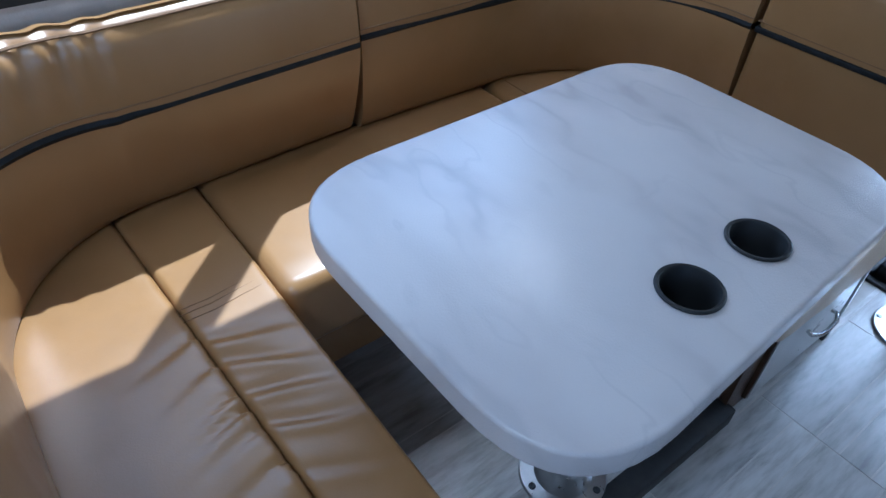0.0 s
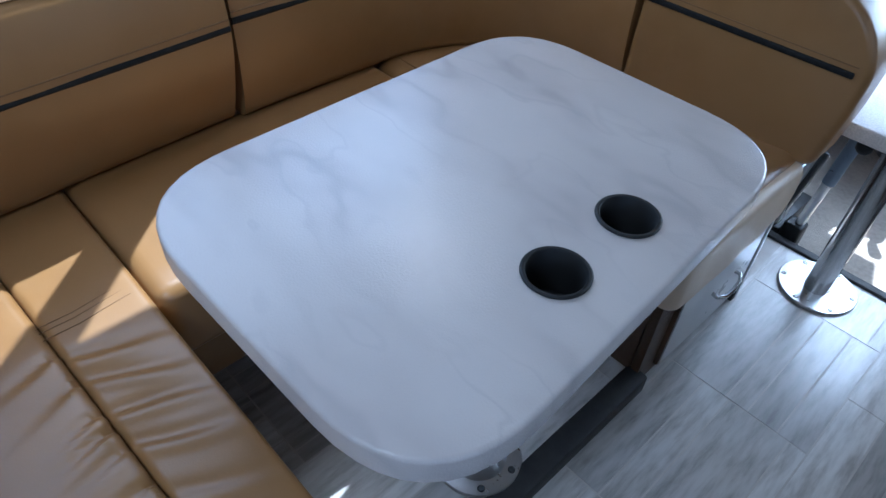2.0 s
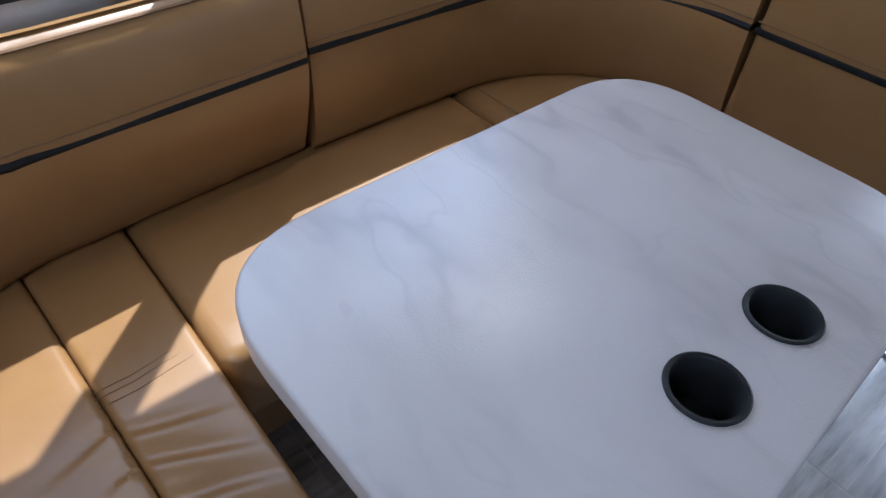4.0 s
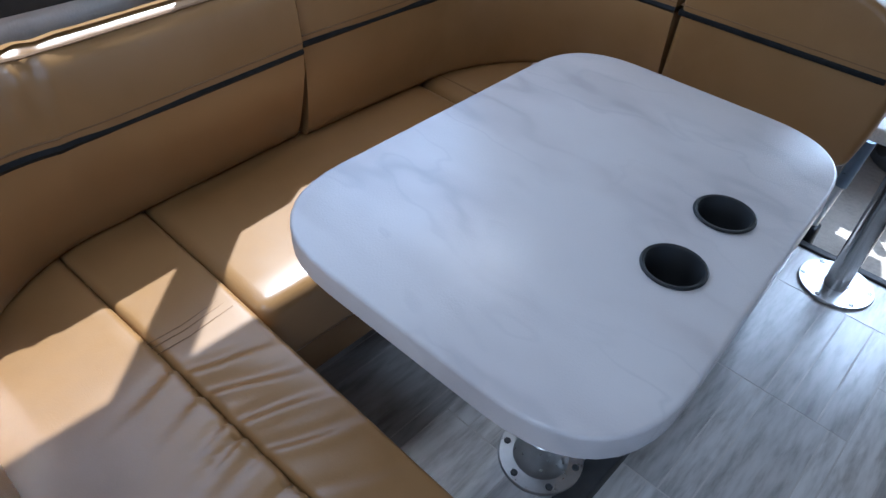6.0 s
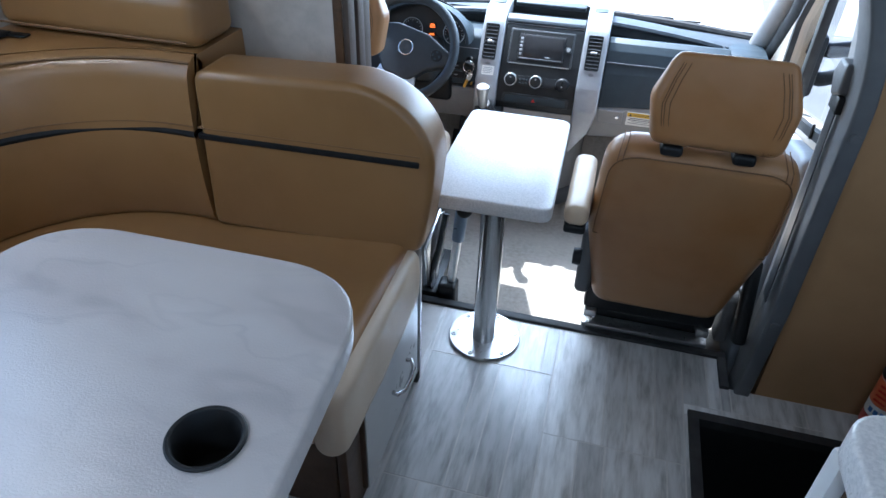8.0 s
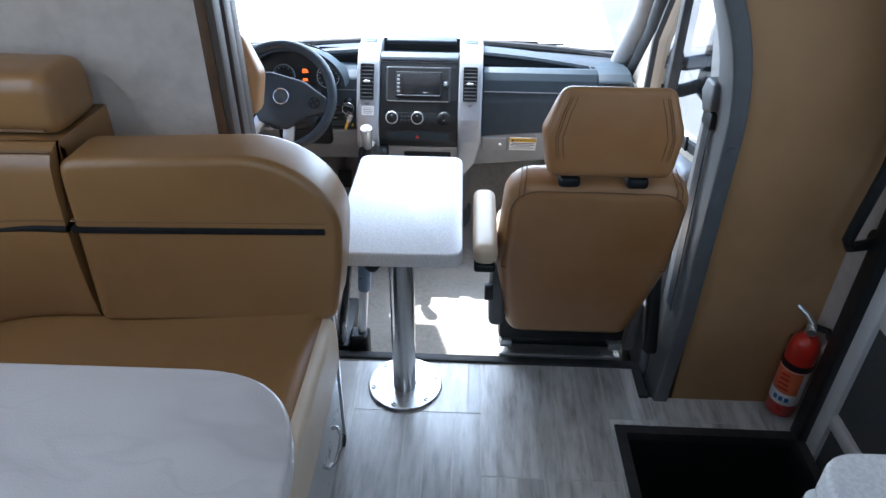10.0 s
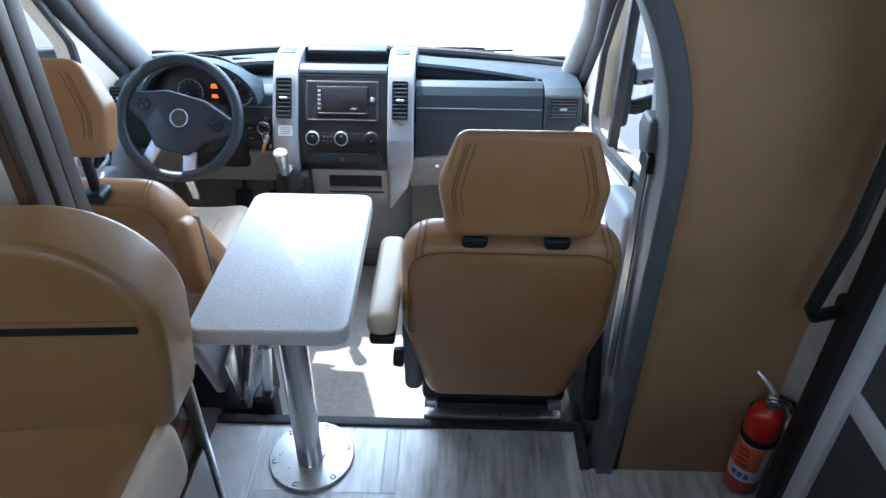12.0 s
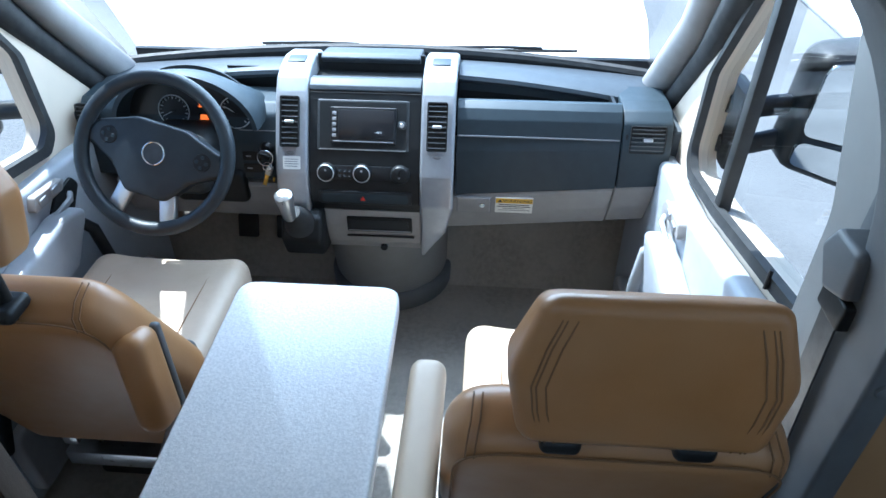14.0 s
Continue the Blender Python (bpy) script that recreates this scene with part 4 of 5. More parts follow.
# ---- cab seats ----
def cab_seat(cx, cy, inner, label, arm_up, hz):
    """inner: -1 or 1, the side on which the armrest hangs."""
    s = thing("cab_seat", (cx, cy + 0.2, CAB_Z), label, "seat", "cab seats")
    tilt = about((cx, cy + 0.067, 0.36), 16)
    dz = -0.042 if arm_up else 0.0
    top = 0.740 + dz
    poly = round_poly([(cx - 0.172, 0.150), (cx + 0.172, 0.150), (cx + 0.222, 0.46), (cx + 0.210, top), (cx - 0.210, top), (cx - 0.222, 0.46)], [0.055, 0.055, 0.10, 0.08, 0.08, 0.10], 8)
    back = prism(poly, "y", cy + 0.012, cy + 0.112, 0.04, 6)
    flare = 0.075 if arm_up else 0.0
    for v in back.verts:
        v.co.x += flare * max(0.0, min(1.0, (0.66 - v.co.z) / 0.26)) * max(0.0, min(1.0, (v.co.x - cx) / 0.18))
    part("backrest", turned(back, tilt), LEATHER_SEAT, s)
    seam = [(cx + (x - cx) * 0.93, cy + 0.015, 0.54 + (z - 0.54) * 0.93) for x, z in poly if z > 0.2]
    part("stitching", turned(tube([(x, y, z) for x, y, z in seam], 0.0016, 6, True), tilt), STITCH, s)
    for dx in (0.0, 0.011):
        for sx in (-1, 1):
            part("stitching", turned(tube([(cx + sx * (0.172 + dx), cy + 0.014, 0.708 + dz), (cx + sx * (0.170 + dx), cy + 0.025, 0.732 + dz), (cx + sx * (0.166 + dx), cy + 0.052, 0.7385 + dz), (cx + sx * (0.164 + dx), cy + 0.087, 0.7375 + dz)], 0.0012, 6), tilt), STITCH, s)
    # headrest on two posts
    hy, hx = cy - 0.106, cx + 0.008
    hp = round_poly([(hx - 0.134, 0.743 + hz), (hx + 0.134, 0.743 + hz), (hx + 0.150, 0.84 + hz), (hx + 0.116, 0.950 + hz), (hx - 0.116, 0.950 + hz), (hx - 0.150, 0.84 + hz)], [0.03, 0.03, 0.06, 0.03, 0.03, 0.06], 8)
    lean = about((hx, hy, 0.76 + hz), -7)
    hb = prism(hp, "y", hy, hy + 0.078, 0.026, 6)
    for v in hb.verts:
        v.co.z -= 0.040 * max(0.0, (v.co.y - hy) / 0.078) * max(0.0, (v.co.z - hz - 0.85) / 0.095)
    head = part("headrest", turned(hb, lean), LEATHER_SEAT, s)
    for k in (-0.006, 0.004, 0.009):
        for sx in (-1, 1):
            pts = [(0.100, 0.752, 0.004), (0.112, 0.800, -0.0003), (0.116, 0.835, -0.0003), (0.104, 0.885, -0.0003), (0.092, 0.92, 0.0004), (0.089, 0.938, 0.010), (0.088, 0.9380, 0.018), (0.088, 0.9310, 0.030)]
            part("stitching", turned(tube([(hx + sx * (x + k), hy + y, z + hz) for x, z, y in pts], 0.0011, 6), lean), STITCH, head)
    for dx in (-0.075, 0.075):
        part("headrest_post", turned(lathe([(0.0, -0.085), (0.011, -0.085), (0.011, 0.05 + hz), (0, 0.05 + hz)], (cx + dx, hy + 0.045, 0.745), 16), Matrix.Identity(4)), BLACK, s)
        part("post_collar", rbox(cx + dx - 0.024, cx + dx + 0.024, hy + 0.012, hy + 0.07, 0.712 + dz, 0.738 + dz, 0.010, (2, 2, 2)), BLACK, s)
    # seat cushion with bolsters
    part("seat", rbox(cx - 0.20, cx + 0.20, cy + 0.10, cy + 0.54, 0.17, 0.312, 0.05, (8, 10, 3), lambda q, d: Vector((0, 0, 0.022 * (abs(q.x - cx) / 0.2) ** 3 if q.z > 0.25 else 0))), BEIGESEAT, s, "beige leather seat cushion")
    for dx in (-0.12, 0.12):
        part("stitching", tube([(cx + dx, cy + 0.12, 0.318), (cx + dx, cy + 0.3, 0.318), (cx + dx, cy + 0.47, 0.315)], 0.0015, 6), STITCH, s)
    # armrest
    ax = cx + inner * 0.252
    if arm_up:
        arm = part("armrest", turned(rbox(ax - 0.030, ax + 0.026, cy - 0.105, cy - 0.03, 0.43, 0.612, 0.025, (3, 3, 6)), about((ax, cy - 0.07, 0.45), -16, -10)), LEATHER_SEAT, s)
        part("armrest_base", turned(rbox(ax - 0.024, ax + 0.020, cy - 0.034, cy - 0.016, 0.44, 0.604, 0.008, (2, 2, 4)), about((ax, cy - 0.07, 0.45), -16, -10)), PILLARDK, s)
    else:
        arm = part("armrest", rbox(ax - 0.030, ax + 0.030, cy - 0.105, cy + 0.20, 0.500, 0.555, 0.022, (3, 8, 3)), CREAM, s, "cream vinyl armrest")
        part("armrest_base", rbox(ax - 0.026, ax + 0.026, cy - 0.102, cy + 0.195, 0.480, 0.503, 0.008, (2, 6, 2)), BLACK, s)
    part("recliner_cover", turned(rbox(cx + inner * 0.205 - 0.022, cx + inner * 0.205 + 0.022, cy + 0.05, cy + 0.16, 0.16, 0.40, 0.018, (2, 4, 5)), about((cx, cy, 0.3), 9)), PILLARDK, s)
    part("recliner_knob", lathe([(0, 0), (0.022, 0), (0.024, 0.006), (0.022, 0.022), (0, 0.024)], (cx + inner * 0.222, cy + 0.02, 0.335), 20, pose(0, 0, 0, 0, 90 * inner, 0)), BLACK, s)
    # base and rails
    part("pedestal", box(cx - 0.17, cx + 0.17, cy + 0.185, cy + 0.50, CAB_Z, 0.12, 0.01), BLACK, s)
    part("underframe", box(cx - 0.19, cx + 0.19, cy + 0.15, cy + 0.48, 0.06, 0.27, 0.012), BLACK, s)
    for dx in (-0.165, 0.165):
        part("rail", box(cx + dx - 0.018, cx + dx + 0.018, cy + 0.14, cy + 0.50, 0.035, 0.062, 0.004), STEELPLATE, s)
    part("rail_cover", box(cx - 0.185, cx + 0.185, cy + 0.13, cy + 0.18, -0.03, 0.018, 0.005), STEELPLATE, s, "pale metal strip behind the seat base")
    part("buckle", turned(rbox(cx - inner * 0.235 - 0.018, cx - inner * 0.235 + 0.018, cy + 0.02, cy + 0.06, 0.12, 0.36, 0.012, (2, 2, 5)), about((cx - inner * 0.235, cy + 0.04, 0.12), -25)), BLACK, s)
    return s


pas = cab_seat(0.560, 0.015, -1, "tan leather passenger seat with a cream armrest", False, 0.0)
drv = cab_seat(-0.395, 0.21, 1, "tan leather driver seat with its armrest folded up", True, 0.042)

# linkage beside the driver's seat
lk = thing("swivel_linkage", (-0.06, 0.2, CAB_Z), "silver and blue-grey seat linkage on a black foot", "linkage")
part("foot", rbox(-0.09, -0.03, 0.155, 0.215, CAB_Z, 0.05, 0.012, (3, 3, 3)), BLACK, lk)
part("strut", tube([(-0.055, 0.19, 0.03), (-0.045, 0.20, 0.14), (-0.035, 0.215, 0.30)], 0.014, 12), STEELPLATE, lk)
part("sleeve", tube([(-0.040, 0.208, 0.20), (-0.030, 0.222, 0.36)], 0.020, 14), BLUEGREY, lk, "blue-grey sleeve")
part("bracket", turned(box(-0.13, -0.12, 0.16, 0.34, 0.0, 0.22, 0.004), about((-0.125, 0.25, 0.1), 14)), STEELPLATE, lk)
part("link", tube([(-0.12, 0.18, 0.04), (-0.10, 0.22, 0.16), (-0.09, 0.25, 0.26)], 0.011, 8), DARKSTEEL, lk)
part("bolt", disc(0.012, 0.012, (-0.115, 0.20, 0.05), 12, pose(0, 0, 0, 0, 90, 0)), STEELPLATE, lk)
part("valance", turned(rbox(-0.185, -0.155, 0.12, 0.36, 0.10, 0.36, 0.012, (2, 5, 5)), about((-0.17, 0.25, 0.2), 20)), GREYPL, lk, "grey plastic seat valance")
part("side_plate", turned(prism(round_poly([(0.16, 0.02), (0.22, 0.0), (0.26, 0.10), (0.30, 0.24), (0.25, 0.26), (0.20, 0.12)], 0.015), "x", -0.112, -0.106, 0.001), Matrix.Identity(4)), STEELPLATE, lk)
part("tray", box(-0.30, -0.09, 0.15, 0.40, CAB_Z, 0.02, 0.01), BLACK, lk)

# ---- dashboard ----
dash = thing("dashboard", (CX, 1.1, 0.3), "dark blue-grey van dashboard with a silver centre console", "dashboard")
CONSOLE = ((0.20, 0.932), (0.29, 0.915), (0.38, 0.905), (0.46, 0.925), (0.52, 0.955), (0.62, 1.015), (0.64, 1.030))
FASCIA = ((0.30, 0.985), (0.375, 0.965), (0.50, 0.985), (0.58, 1.008), (0.605, 1.024), (0.617, 1.045))


def depth(curve, z):
    for (a, b), (c, d) in zip(curve, curve[1:]):
        if z <= c:
            break
    return b + (d - b) * (z - a) / (c - a)


def face(curve, x, z, turn=None):
    """A frame on the face at height z: x across, z up along the face, y into it."""
    lean = math.degrees(math.atan2(depth(curve, z + 0.02) - depth(curve, z - 0.02), 0.04)) if turn is None else turn
    return Matrix.Translation((x, depth(curve, z), z)) @ pose(0, 0, 0, -lean)


def crown(x):
    """Height of the dash top's front lip, highest beside the console."""
    return 0.660 - 0.066 * ((x - 0.06) / 0.72) ** 2


def lid(x0, x1, front, n):
    """The padded top from its front lip back to the windscreen's foot."""
    bm, rows = bmesh.new(), []
    for i in range(n + 1):
        x = x0 + (x1 - x0) * i / n
        u = (x - CX) / 0.8
        zl, back = crown(x), 1.405 - 0.10 * u * u
        rows.append([bm.verts.new((x, y, z)) for y, z in ((front + 0.02, zl - 0.030), (front + 0.004, zl - 0.024), (front - 0.004, zl - 0.013), (front, zl - 0.003), (front + 0.014, zl + 0.001),
                                                         (front + 0.06, zl + 0.003), ((front + back) / 2, zl * 0.6 + 0.4 * 0.592), (back, 0.582), (back, 0.50), (front + 0.03, 0.50))])
    k = len(rows[0])
    for a, b in zip(rows, rows[1:]):
        for j in range(k):
            bm.faces.new((a[j], a[(j + 1) % k], b[(j + 1) % k], b[j]))
    bm.faces.new(rows[0])
    bm.faces.new(list(reversed(rows[-1])))
    bmesh.ops.recalc_face_normals(bm, faces=bm.faces)
    return bm


def rising(bm, top, rate):
    """The passenger side's lower edges climb towards the door."""
    for v in bm.verts:
        v.co.z += rate * (v.co.x - 0.30) * max(0.0, min(1.0, (top - v.co.z) / (top - 0.377)))
    return bm


part("top_pad", lid(0.309, 0.862, 1.128, 14), DASHTOP, dash)
part("top_pad", lid(-0.702, -0.160, 1.128, 14), DASHTOP, dash)
part("top_pad", lid(-0.159, 0.308, 1.16, 8), DASHTOP, dash)
# passenger side: open tray, fascia with its crease, grey panel below
tray = join(box(0.311, 0.716, 1.03, 1.15, 0.560, 0.568), prism([(0.311, 0.56), (0.716, 0.56), (0.716, 0.592), (0.60, 0.611), (0.45, 0.630), (0.311, 0.640)], "y", 1.150, 1.156), prism([(1.03, 0.568), (1.15, 0.568), (1.15, 0.600), (1.045, 0.612)], "x", 0.710, 0.718))
part("tray", tray, BLACK, dash, "black open storage tray")
fas = [(y, z) for z, y in FASCIA[1:]] + [(1.060, 0.616), (1.066, 0.600), (1.066, 0.377)]
part("fascia", rising(prism(round_poly(fas, [0.006, 0.06, 0.03, 0.008, 0.006, 0.006, 0, 0]), "x", 0.310, 0.730, 0.003), 0.60, 0.088), DASH, dash)
part("crease", turned(box(-0.207, 0.207, -0.0055, 0.004, -0.0018, 0.0018, 0.0008), face(FASCIA, 0.520, 0.541)), GREYINK, dash)
endp = [(0.966, 0.377), (0.984, 0.50), (1.010, 0.58), (1.040, 0.604), (1.10, 0.606), (1.20, 0.598), (1.20, 0.377)]
part("end_fascia", rising(prism(round_poly(endp, [0.006, 0.06, 0.03, 0.02, 0.03, 0, 0]), "x", 0.733, 0.858, 0.008), 0.60, 0.088), DASH, dash)
low = [(0.972, 0.374), (0.966, 0.366), (0.985, 0.30), (1.014, 0.235), (1.05, 0.218), (1.12, 0.215), (1.12, 0.374)]
part("lower_panel", rising(prism(round_poly(low, [0, 0.006, 0.05, 0.03, 0.02, 0, 0]), "x", 0.285, 0.727, 0.004), 0.60, 0.095), GREYPL, dash, "pale grey lower panel")
part("lower_panel", rising(prism(round_poly([(y + 0.004, z) for y, z in low], [0, 0.006, 0.05, 0.03, 0.02, 0, 0]), "x", 0.730, 0.835, 0.006), 0.60, 0.095), GREYPL, dash, "pale grey lower panel")
LOWF = ((0.22, 1.03), (0.30, 0.986), (0.366, 0.967))
dr = part("drawer", turned(prism(rect(-0.045, 0.045, -0.030, 0.028, 0.005), "y", -0.005, 0.02, 0.003), face(LOWF, 0.360, 0.345)), GREYPL, dash)
part("lock", turned(disc(0.008, 0.006, (0.023, -0.004, 0.003), 20, pose(0, 0, 0, 90)), face(LOWF, 0.360, 0.345)), CHROME, dr, "chrome lock barrel")
part("drawer_gap", turned(prism(rect(-0.048, 0.048, -0.034, 0.030, 0.006), "y", -0.0012, 0.01), face(LOWF, 0.360, 0.345)), GREYINK, dr)
SM = face(LOWF, 0.470, 0.346)
sg = part("warning_label", turned(box(-0.051, 0.051, -0.0016, 0.004, -0.031, 0.029), SM), LABELW, dash, "white and yellow warning sticker")
part("yellow_band", turned(box(-0.050, 0.050, -0.0024, 0.0, 0.010, 0.0285), SM), YELLOW, sg, smooth=False)
words("WARNING", 0.0165, (0, 0, 0), SM @ Matrix.Translation((0.009, -0.0028, 0.019)) @ pose(0, 0, 0, 90), INK, sg)
part("triangle", turned(prism([(-0.044, 0.013), (-0.032, 0.013), (-0.038, 0.025)], "y", -0.0030, -0.002), SM), INK, sg, smooth=False)
for i, w in enumerate((0.082, 0.09, 0.060, 0.086)):
    part("text_bar", turned(box(-w / 2, w / 2, -0.0022, -0.001, 0.0015 - 0.0075 * i, 0.004 - 0.0075 * i), SM), GREYINK if i > 1 else INK, sg, smooth=False)


def louvre(m, w, h, n):
    """An air vent of w by h on the frame m."""
    v = part("air_vent", turned(plate(rect(-w / 2 - 0.003, w / 2 + 0.003, -h / 2 - 0.003, h / 2 + 0.003, 0.006), [rect(-w / 2, w / 2, -h / 2, h / 2, 0.004)], "y", -0.009, 0.004), m), BLACK, dash, "black louvred air vent")
    part("backing", turned(box(-w / 2, w / 2, -0.0025, 0.004, -h / 2, h / 2), m), CUP, v)
    for i in range(n):
        z = -h / 2 + h * (i + 0.5) / n
        part("slat", turned(box(-w / 2, w / 2, -0.0075, -0.002, z - 0.0014, z + 0.0010), m), PILLARDK, v)
    part("tab", turned(rbox(-0.012, 0.012, -0.014, -0.004, -0.004, 0.004, 0.003, (2, 2, 2)), m), STEELPLATE, v, "silver vent tab")
    return v


louvre(face(FASCIA, 0.797, 0.545), 0.084, 0.064, 6)
part("vent_wheel", turned(rbox(-0.004, 0.004, -0.003, 0.006, -0.018, 0.018, 0.003, (2, 2, 3)), face(FASCIA, 0.744, 0.54)), BLACK, dash)
# driver side
drv_p = [(0.968, 0.40), (0.984, 0.50), (1.010, 0.575), (1.045, 0.596), (1.135, 0.596), (1.135, 0.40)]
part("driver_fascia", prism(round_poly(drv_p, [0.006, 0.06, 0.03, 0.02, 0, 0]), "x", -0.702, -0.160, 0.006), DASH, dash)
part("tray", join(box(-0.325, -0.170, 1.146, 1.152, 0.58, 0.650), box(-0.33, -0.322, 1.05, 1.15, 0.58, 0.640)), BLACK, dash, "black open storage tray")
part("fascia_seam", turned(box(-0.05, 0.05, -0.0012, 0.003, -0.0012, 0.0012), face(FASCIA, -0.215, 0.536)), GREYINK, dash)
part("lower_panel", prism(round_poly([(y + 0.004, z + 0.012) for y, z in low], [0, 0.006, 0.05, 0.03, 0.02, 0, 0]), "x", -0.64, -0.150, 0.006), GREYPL, dash, "pale grey knee panel")
part("column_shroud", rbox(-0.47, -0.29, 0.80, 0.99, 0.44, 0.58, 0.04, (4, 4, 3)), BLACK, dash)
part("knee_cutout", rbox(-0.47, -0.262, 0.955, 0.99, 0.325, 0.43, 0.02, (4, 2, 2)), BLACK, dash)
louvre(face(FASCIA, -0.672, 0.556), 0.056, 0.066, 6)
for z in (0.434, 0.468):
    part("switch_panel", turned(box(-0.028, 0.024, -0.004, 0.006, -0.013, 0.013, 0.003), face(FASCIA, -0.236, z)), BLACK, dash)
    part("switch_mark", turned(box(-0.018, -0.004, -0.005, 0.0, -0.002, 0.002, 0.0005), face(FASCIA, -0.236, z)), GREYINK, dash)
# instrument hood and dials
def half(rx, rz, n=24):
    return [(-0.383 + rx * math.cos(math.pi * i / n), 0.566 + rz * math.sin(math.pi * i / n)) for i in range(n + 1)]


hood, hrows = bmesh.new(), []
for rx, rz, y in ((0.172, 0.122, 1.03), (0.172, 0.122, 0.955), (0.177, 0.130, 0.938), (0.188, 0.144, 0.940), (0.193, 0.149, 0.960), (0.192, 0.130, 1.01), (0.188, 0.085, 1.07), (0.180, 0.035, 1.13)):
    hrows.append([hood.verts.new((x, y, z)) for x, z in half(rx, rz)])
for a, b in zip(hrows, hrows[1:]):
    for j in range(len(a) - 1):
        hood.faces.new((a[j], a[j + 1], b[j + 1], b[j]))
bmesh.ops.recalc_face_normals(hood, faces=hood.faces)
part("instrument_hood", hood, DASH, dash)
TI = Matrix.Translation((0, 1.000, 0.58)) @ pose(0, 0, 0, -14)
cl = part("instrument_panel", turned(prism([(x, z - 0.575) for x, z in half(0.175, 0.130)], "y", 0.004, 0.012), TI), GAUGE, dash, "black instrument panel")
for gx, big, needle in ((-0.433, 0.041, 205), (-0.268, 0.041, 150)):
    gd = part("dial", turned(ring(big, 0.0016, (gx, 0, 0.003), pose(0, 0, 0, 90)), TI), STEELPLATE, cl, "dial with a bright ring")
    for i in range(17):
        a = radians(-45 + 270 * i / 16)
        r0 = big * (0.80 if i % 2 else 0.72)
        part("tick", turned(tube([(gx + r0 * math.cos(a), 0.001, 0.003 + r0 * math.sin(a)), (gx + big * 0.9 * math.cos(a), 0.001, 0.003 + big * 0.9 * math.sin(a))], 0.0009 if i % 2 else 0.0014, 4), TI), MARK, gd)
    a = radians(needle)
    part("needle", turned(tube([(gx, -0.002, 0.003), (gx + 0.032 * math.cos(a), -0.002, 0.003 + 0.032 * math.sin(a))], 0.0012, 5), TI), MARK, gd)
    part("needle_hub", turned(disc(0.006, 0.003, (gx, 0.0, 0.003), 14, pose(0, 0, 0, 90), 0.0005), TI), BLACK, gd)
for z0, z1 in ((0.014, 0.030), (-0.018, -0.004)):
    dsp = part("display", turned(box(-0.366, -0.338, -0.001, 0.003, z0 - 0.002, z1 + 0.002), TI), SCREEN, cl)
    for k in range(3):
        z = z0 + (z1 - z0) * (k + 0.5) / 3
        part("display_bar", turned(box(-0.364 + 0.001 * k, -0.341 - 0.002 * k, -0.002, 0.0, z - 0.0019, z + 0.0019), TI), AMBER, dsp, "amber lit display line")
# centre console: two silver columns, the black panel between them
def column(x0, x1, taper):
    p = [(y - 0.012, z) for z, y in CONSOLE] + [(1.045, 0.668), (1.085, 0.684), (1.14, 0.690), (1.24, 0.672), (1.24, 0.20)]
    bm = prism(round_poly(p, [0, 0.03, 0.04, 0.03, 0.04, 0.04, 0.01, 0.02, 0.03, 0.04, 0.05, 0]), "x", x0, x1, 0.010, 4)
    for v in bm.verts:
        f = max(0.0, min(1.0, (0.37 - v.co.z) / 0.16))
        v.co.x += taper * f * f * (v.co.x - x0) / (x1 - x0) if taper else 0.0
    return bm


part("console_column", column(-0.158, -0.073, 0.0), SILVER, dash, "silver-painted console column")
part("console_column", column(0.219, 0.307, -0.080), SILVER, dash, "silver-painted console column")
PROUD = tuple((z, y - 0.012) for z, y in CONSOLE)
louvre(face(PROUD, -0.118, 0.575), 0.044, 0.124, 9)
louvre(face(PROUD, 0.262, 0.573), 0.046, 0.118, 9)
for x in (-0.117, 0.264):
    part("badge", turned(lathe([(0, 0), (0.010, 0), (0.010, 0.003), (0.007, 0.004), (0, 0.004)], (0, 0.001, 0), 20, pose(0, 0, 0, 90) @ Matrix.Scale(0.5, 4, (0, 1, 0))), face(PROUD, x, 0.507)), GREYINK, dash)
    part("top_grille", turned(box(-0.024, 0.024, -0.018, 0.018, -0.003, 0.0025, 0.002), Matrix.Translation((x, 1.115, 0.688)) @ pose(0, 0, 0, 5)), DASH, dash)
part("label", turned(prism(rect(-0.023, 0.023, -0.017, 0.017, 0.003), "y", -0.0012, 0.003), face(PROUD, -0.114, 0.484)), LABELW, dash, "pale printed sticker")
for i in range(4):
    part("text_bar", turned(box(-0.018, 0.018 - 0.003 * (i % 2), -0.0018, 0.0, 0.008 - 0.006 * i, 0.0098 - 0.006 * i), face(PROUD, -0.114, 0.484)), GREYINK, dash, smooth=False)
mid = [(y, z) for z, y in ((0.352, 0.912),) + CONSOLE[2:]] + [(1.12, 0.64), (1.12, 0.352)]
part("centre_panel", prism(round_poly(mid, [0.006, 0.02, 0.03, 0.04, 0.02, 0.003, 0, 0]), "x", -0.072, 0.218, 0.003), BLACK, dash, "black centre panel")
part("shelf", prism(round_poly([(1.022, 0.641), (1.030, 0.654), (1.052, 0.664), (1.075, 0.660), (1.085, 0.641)], [0.004, 0.008, 0.010, 0.006, 0]), "x", -0.071, 0.217, 0.003), DASHTOP, dash)
part("shelf_tray", join(box(-0.071, 0.217, 1.085, 1.150, 0.638, 0.644), box(-0.071, 0.217, 1.148, 1.155, 0.64, 0.690)), BLACK, dash)
part("shelf_lip", prism(round_poly([(1.140, 0.672), (1.134, 0.684), (1.150, 0.693), (1.24, 0.676), (1.24, 0.640), (1.16, 0.660)], [0.004, 0.006, 0.01, 0.02, 0, 0]), "x", -0.060, 0.206, 0.004), DASHTOP, dash)
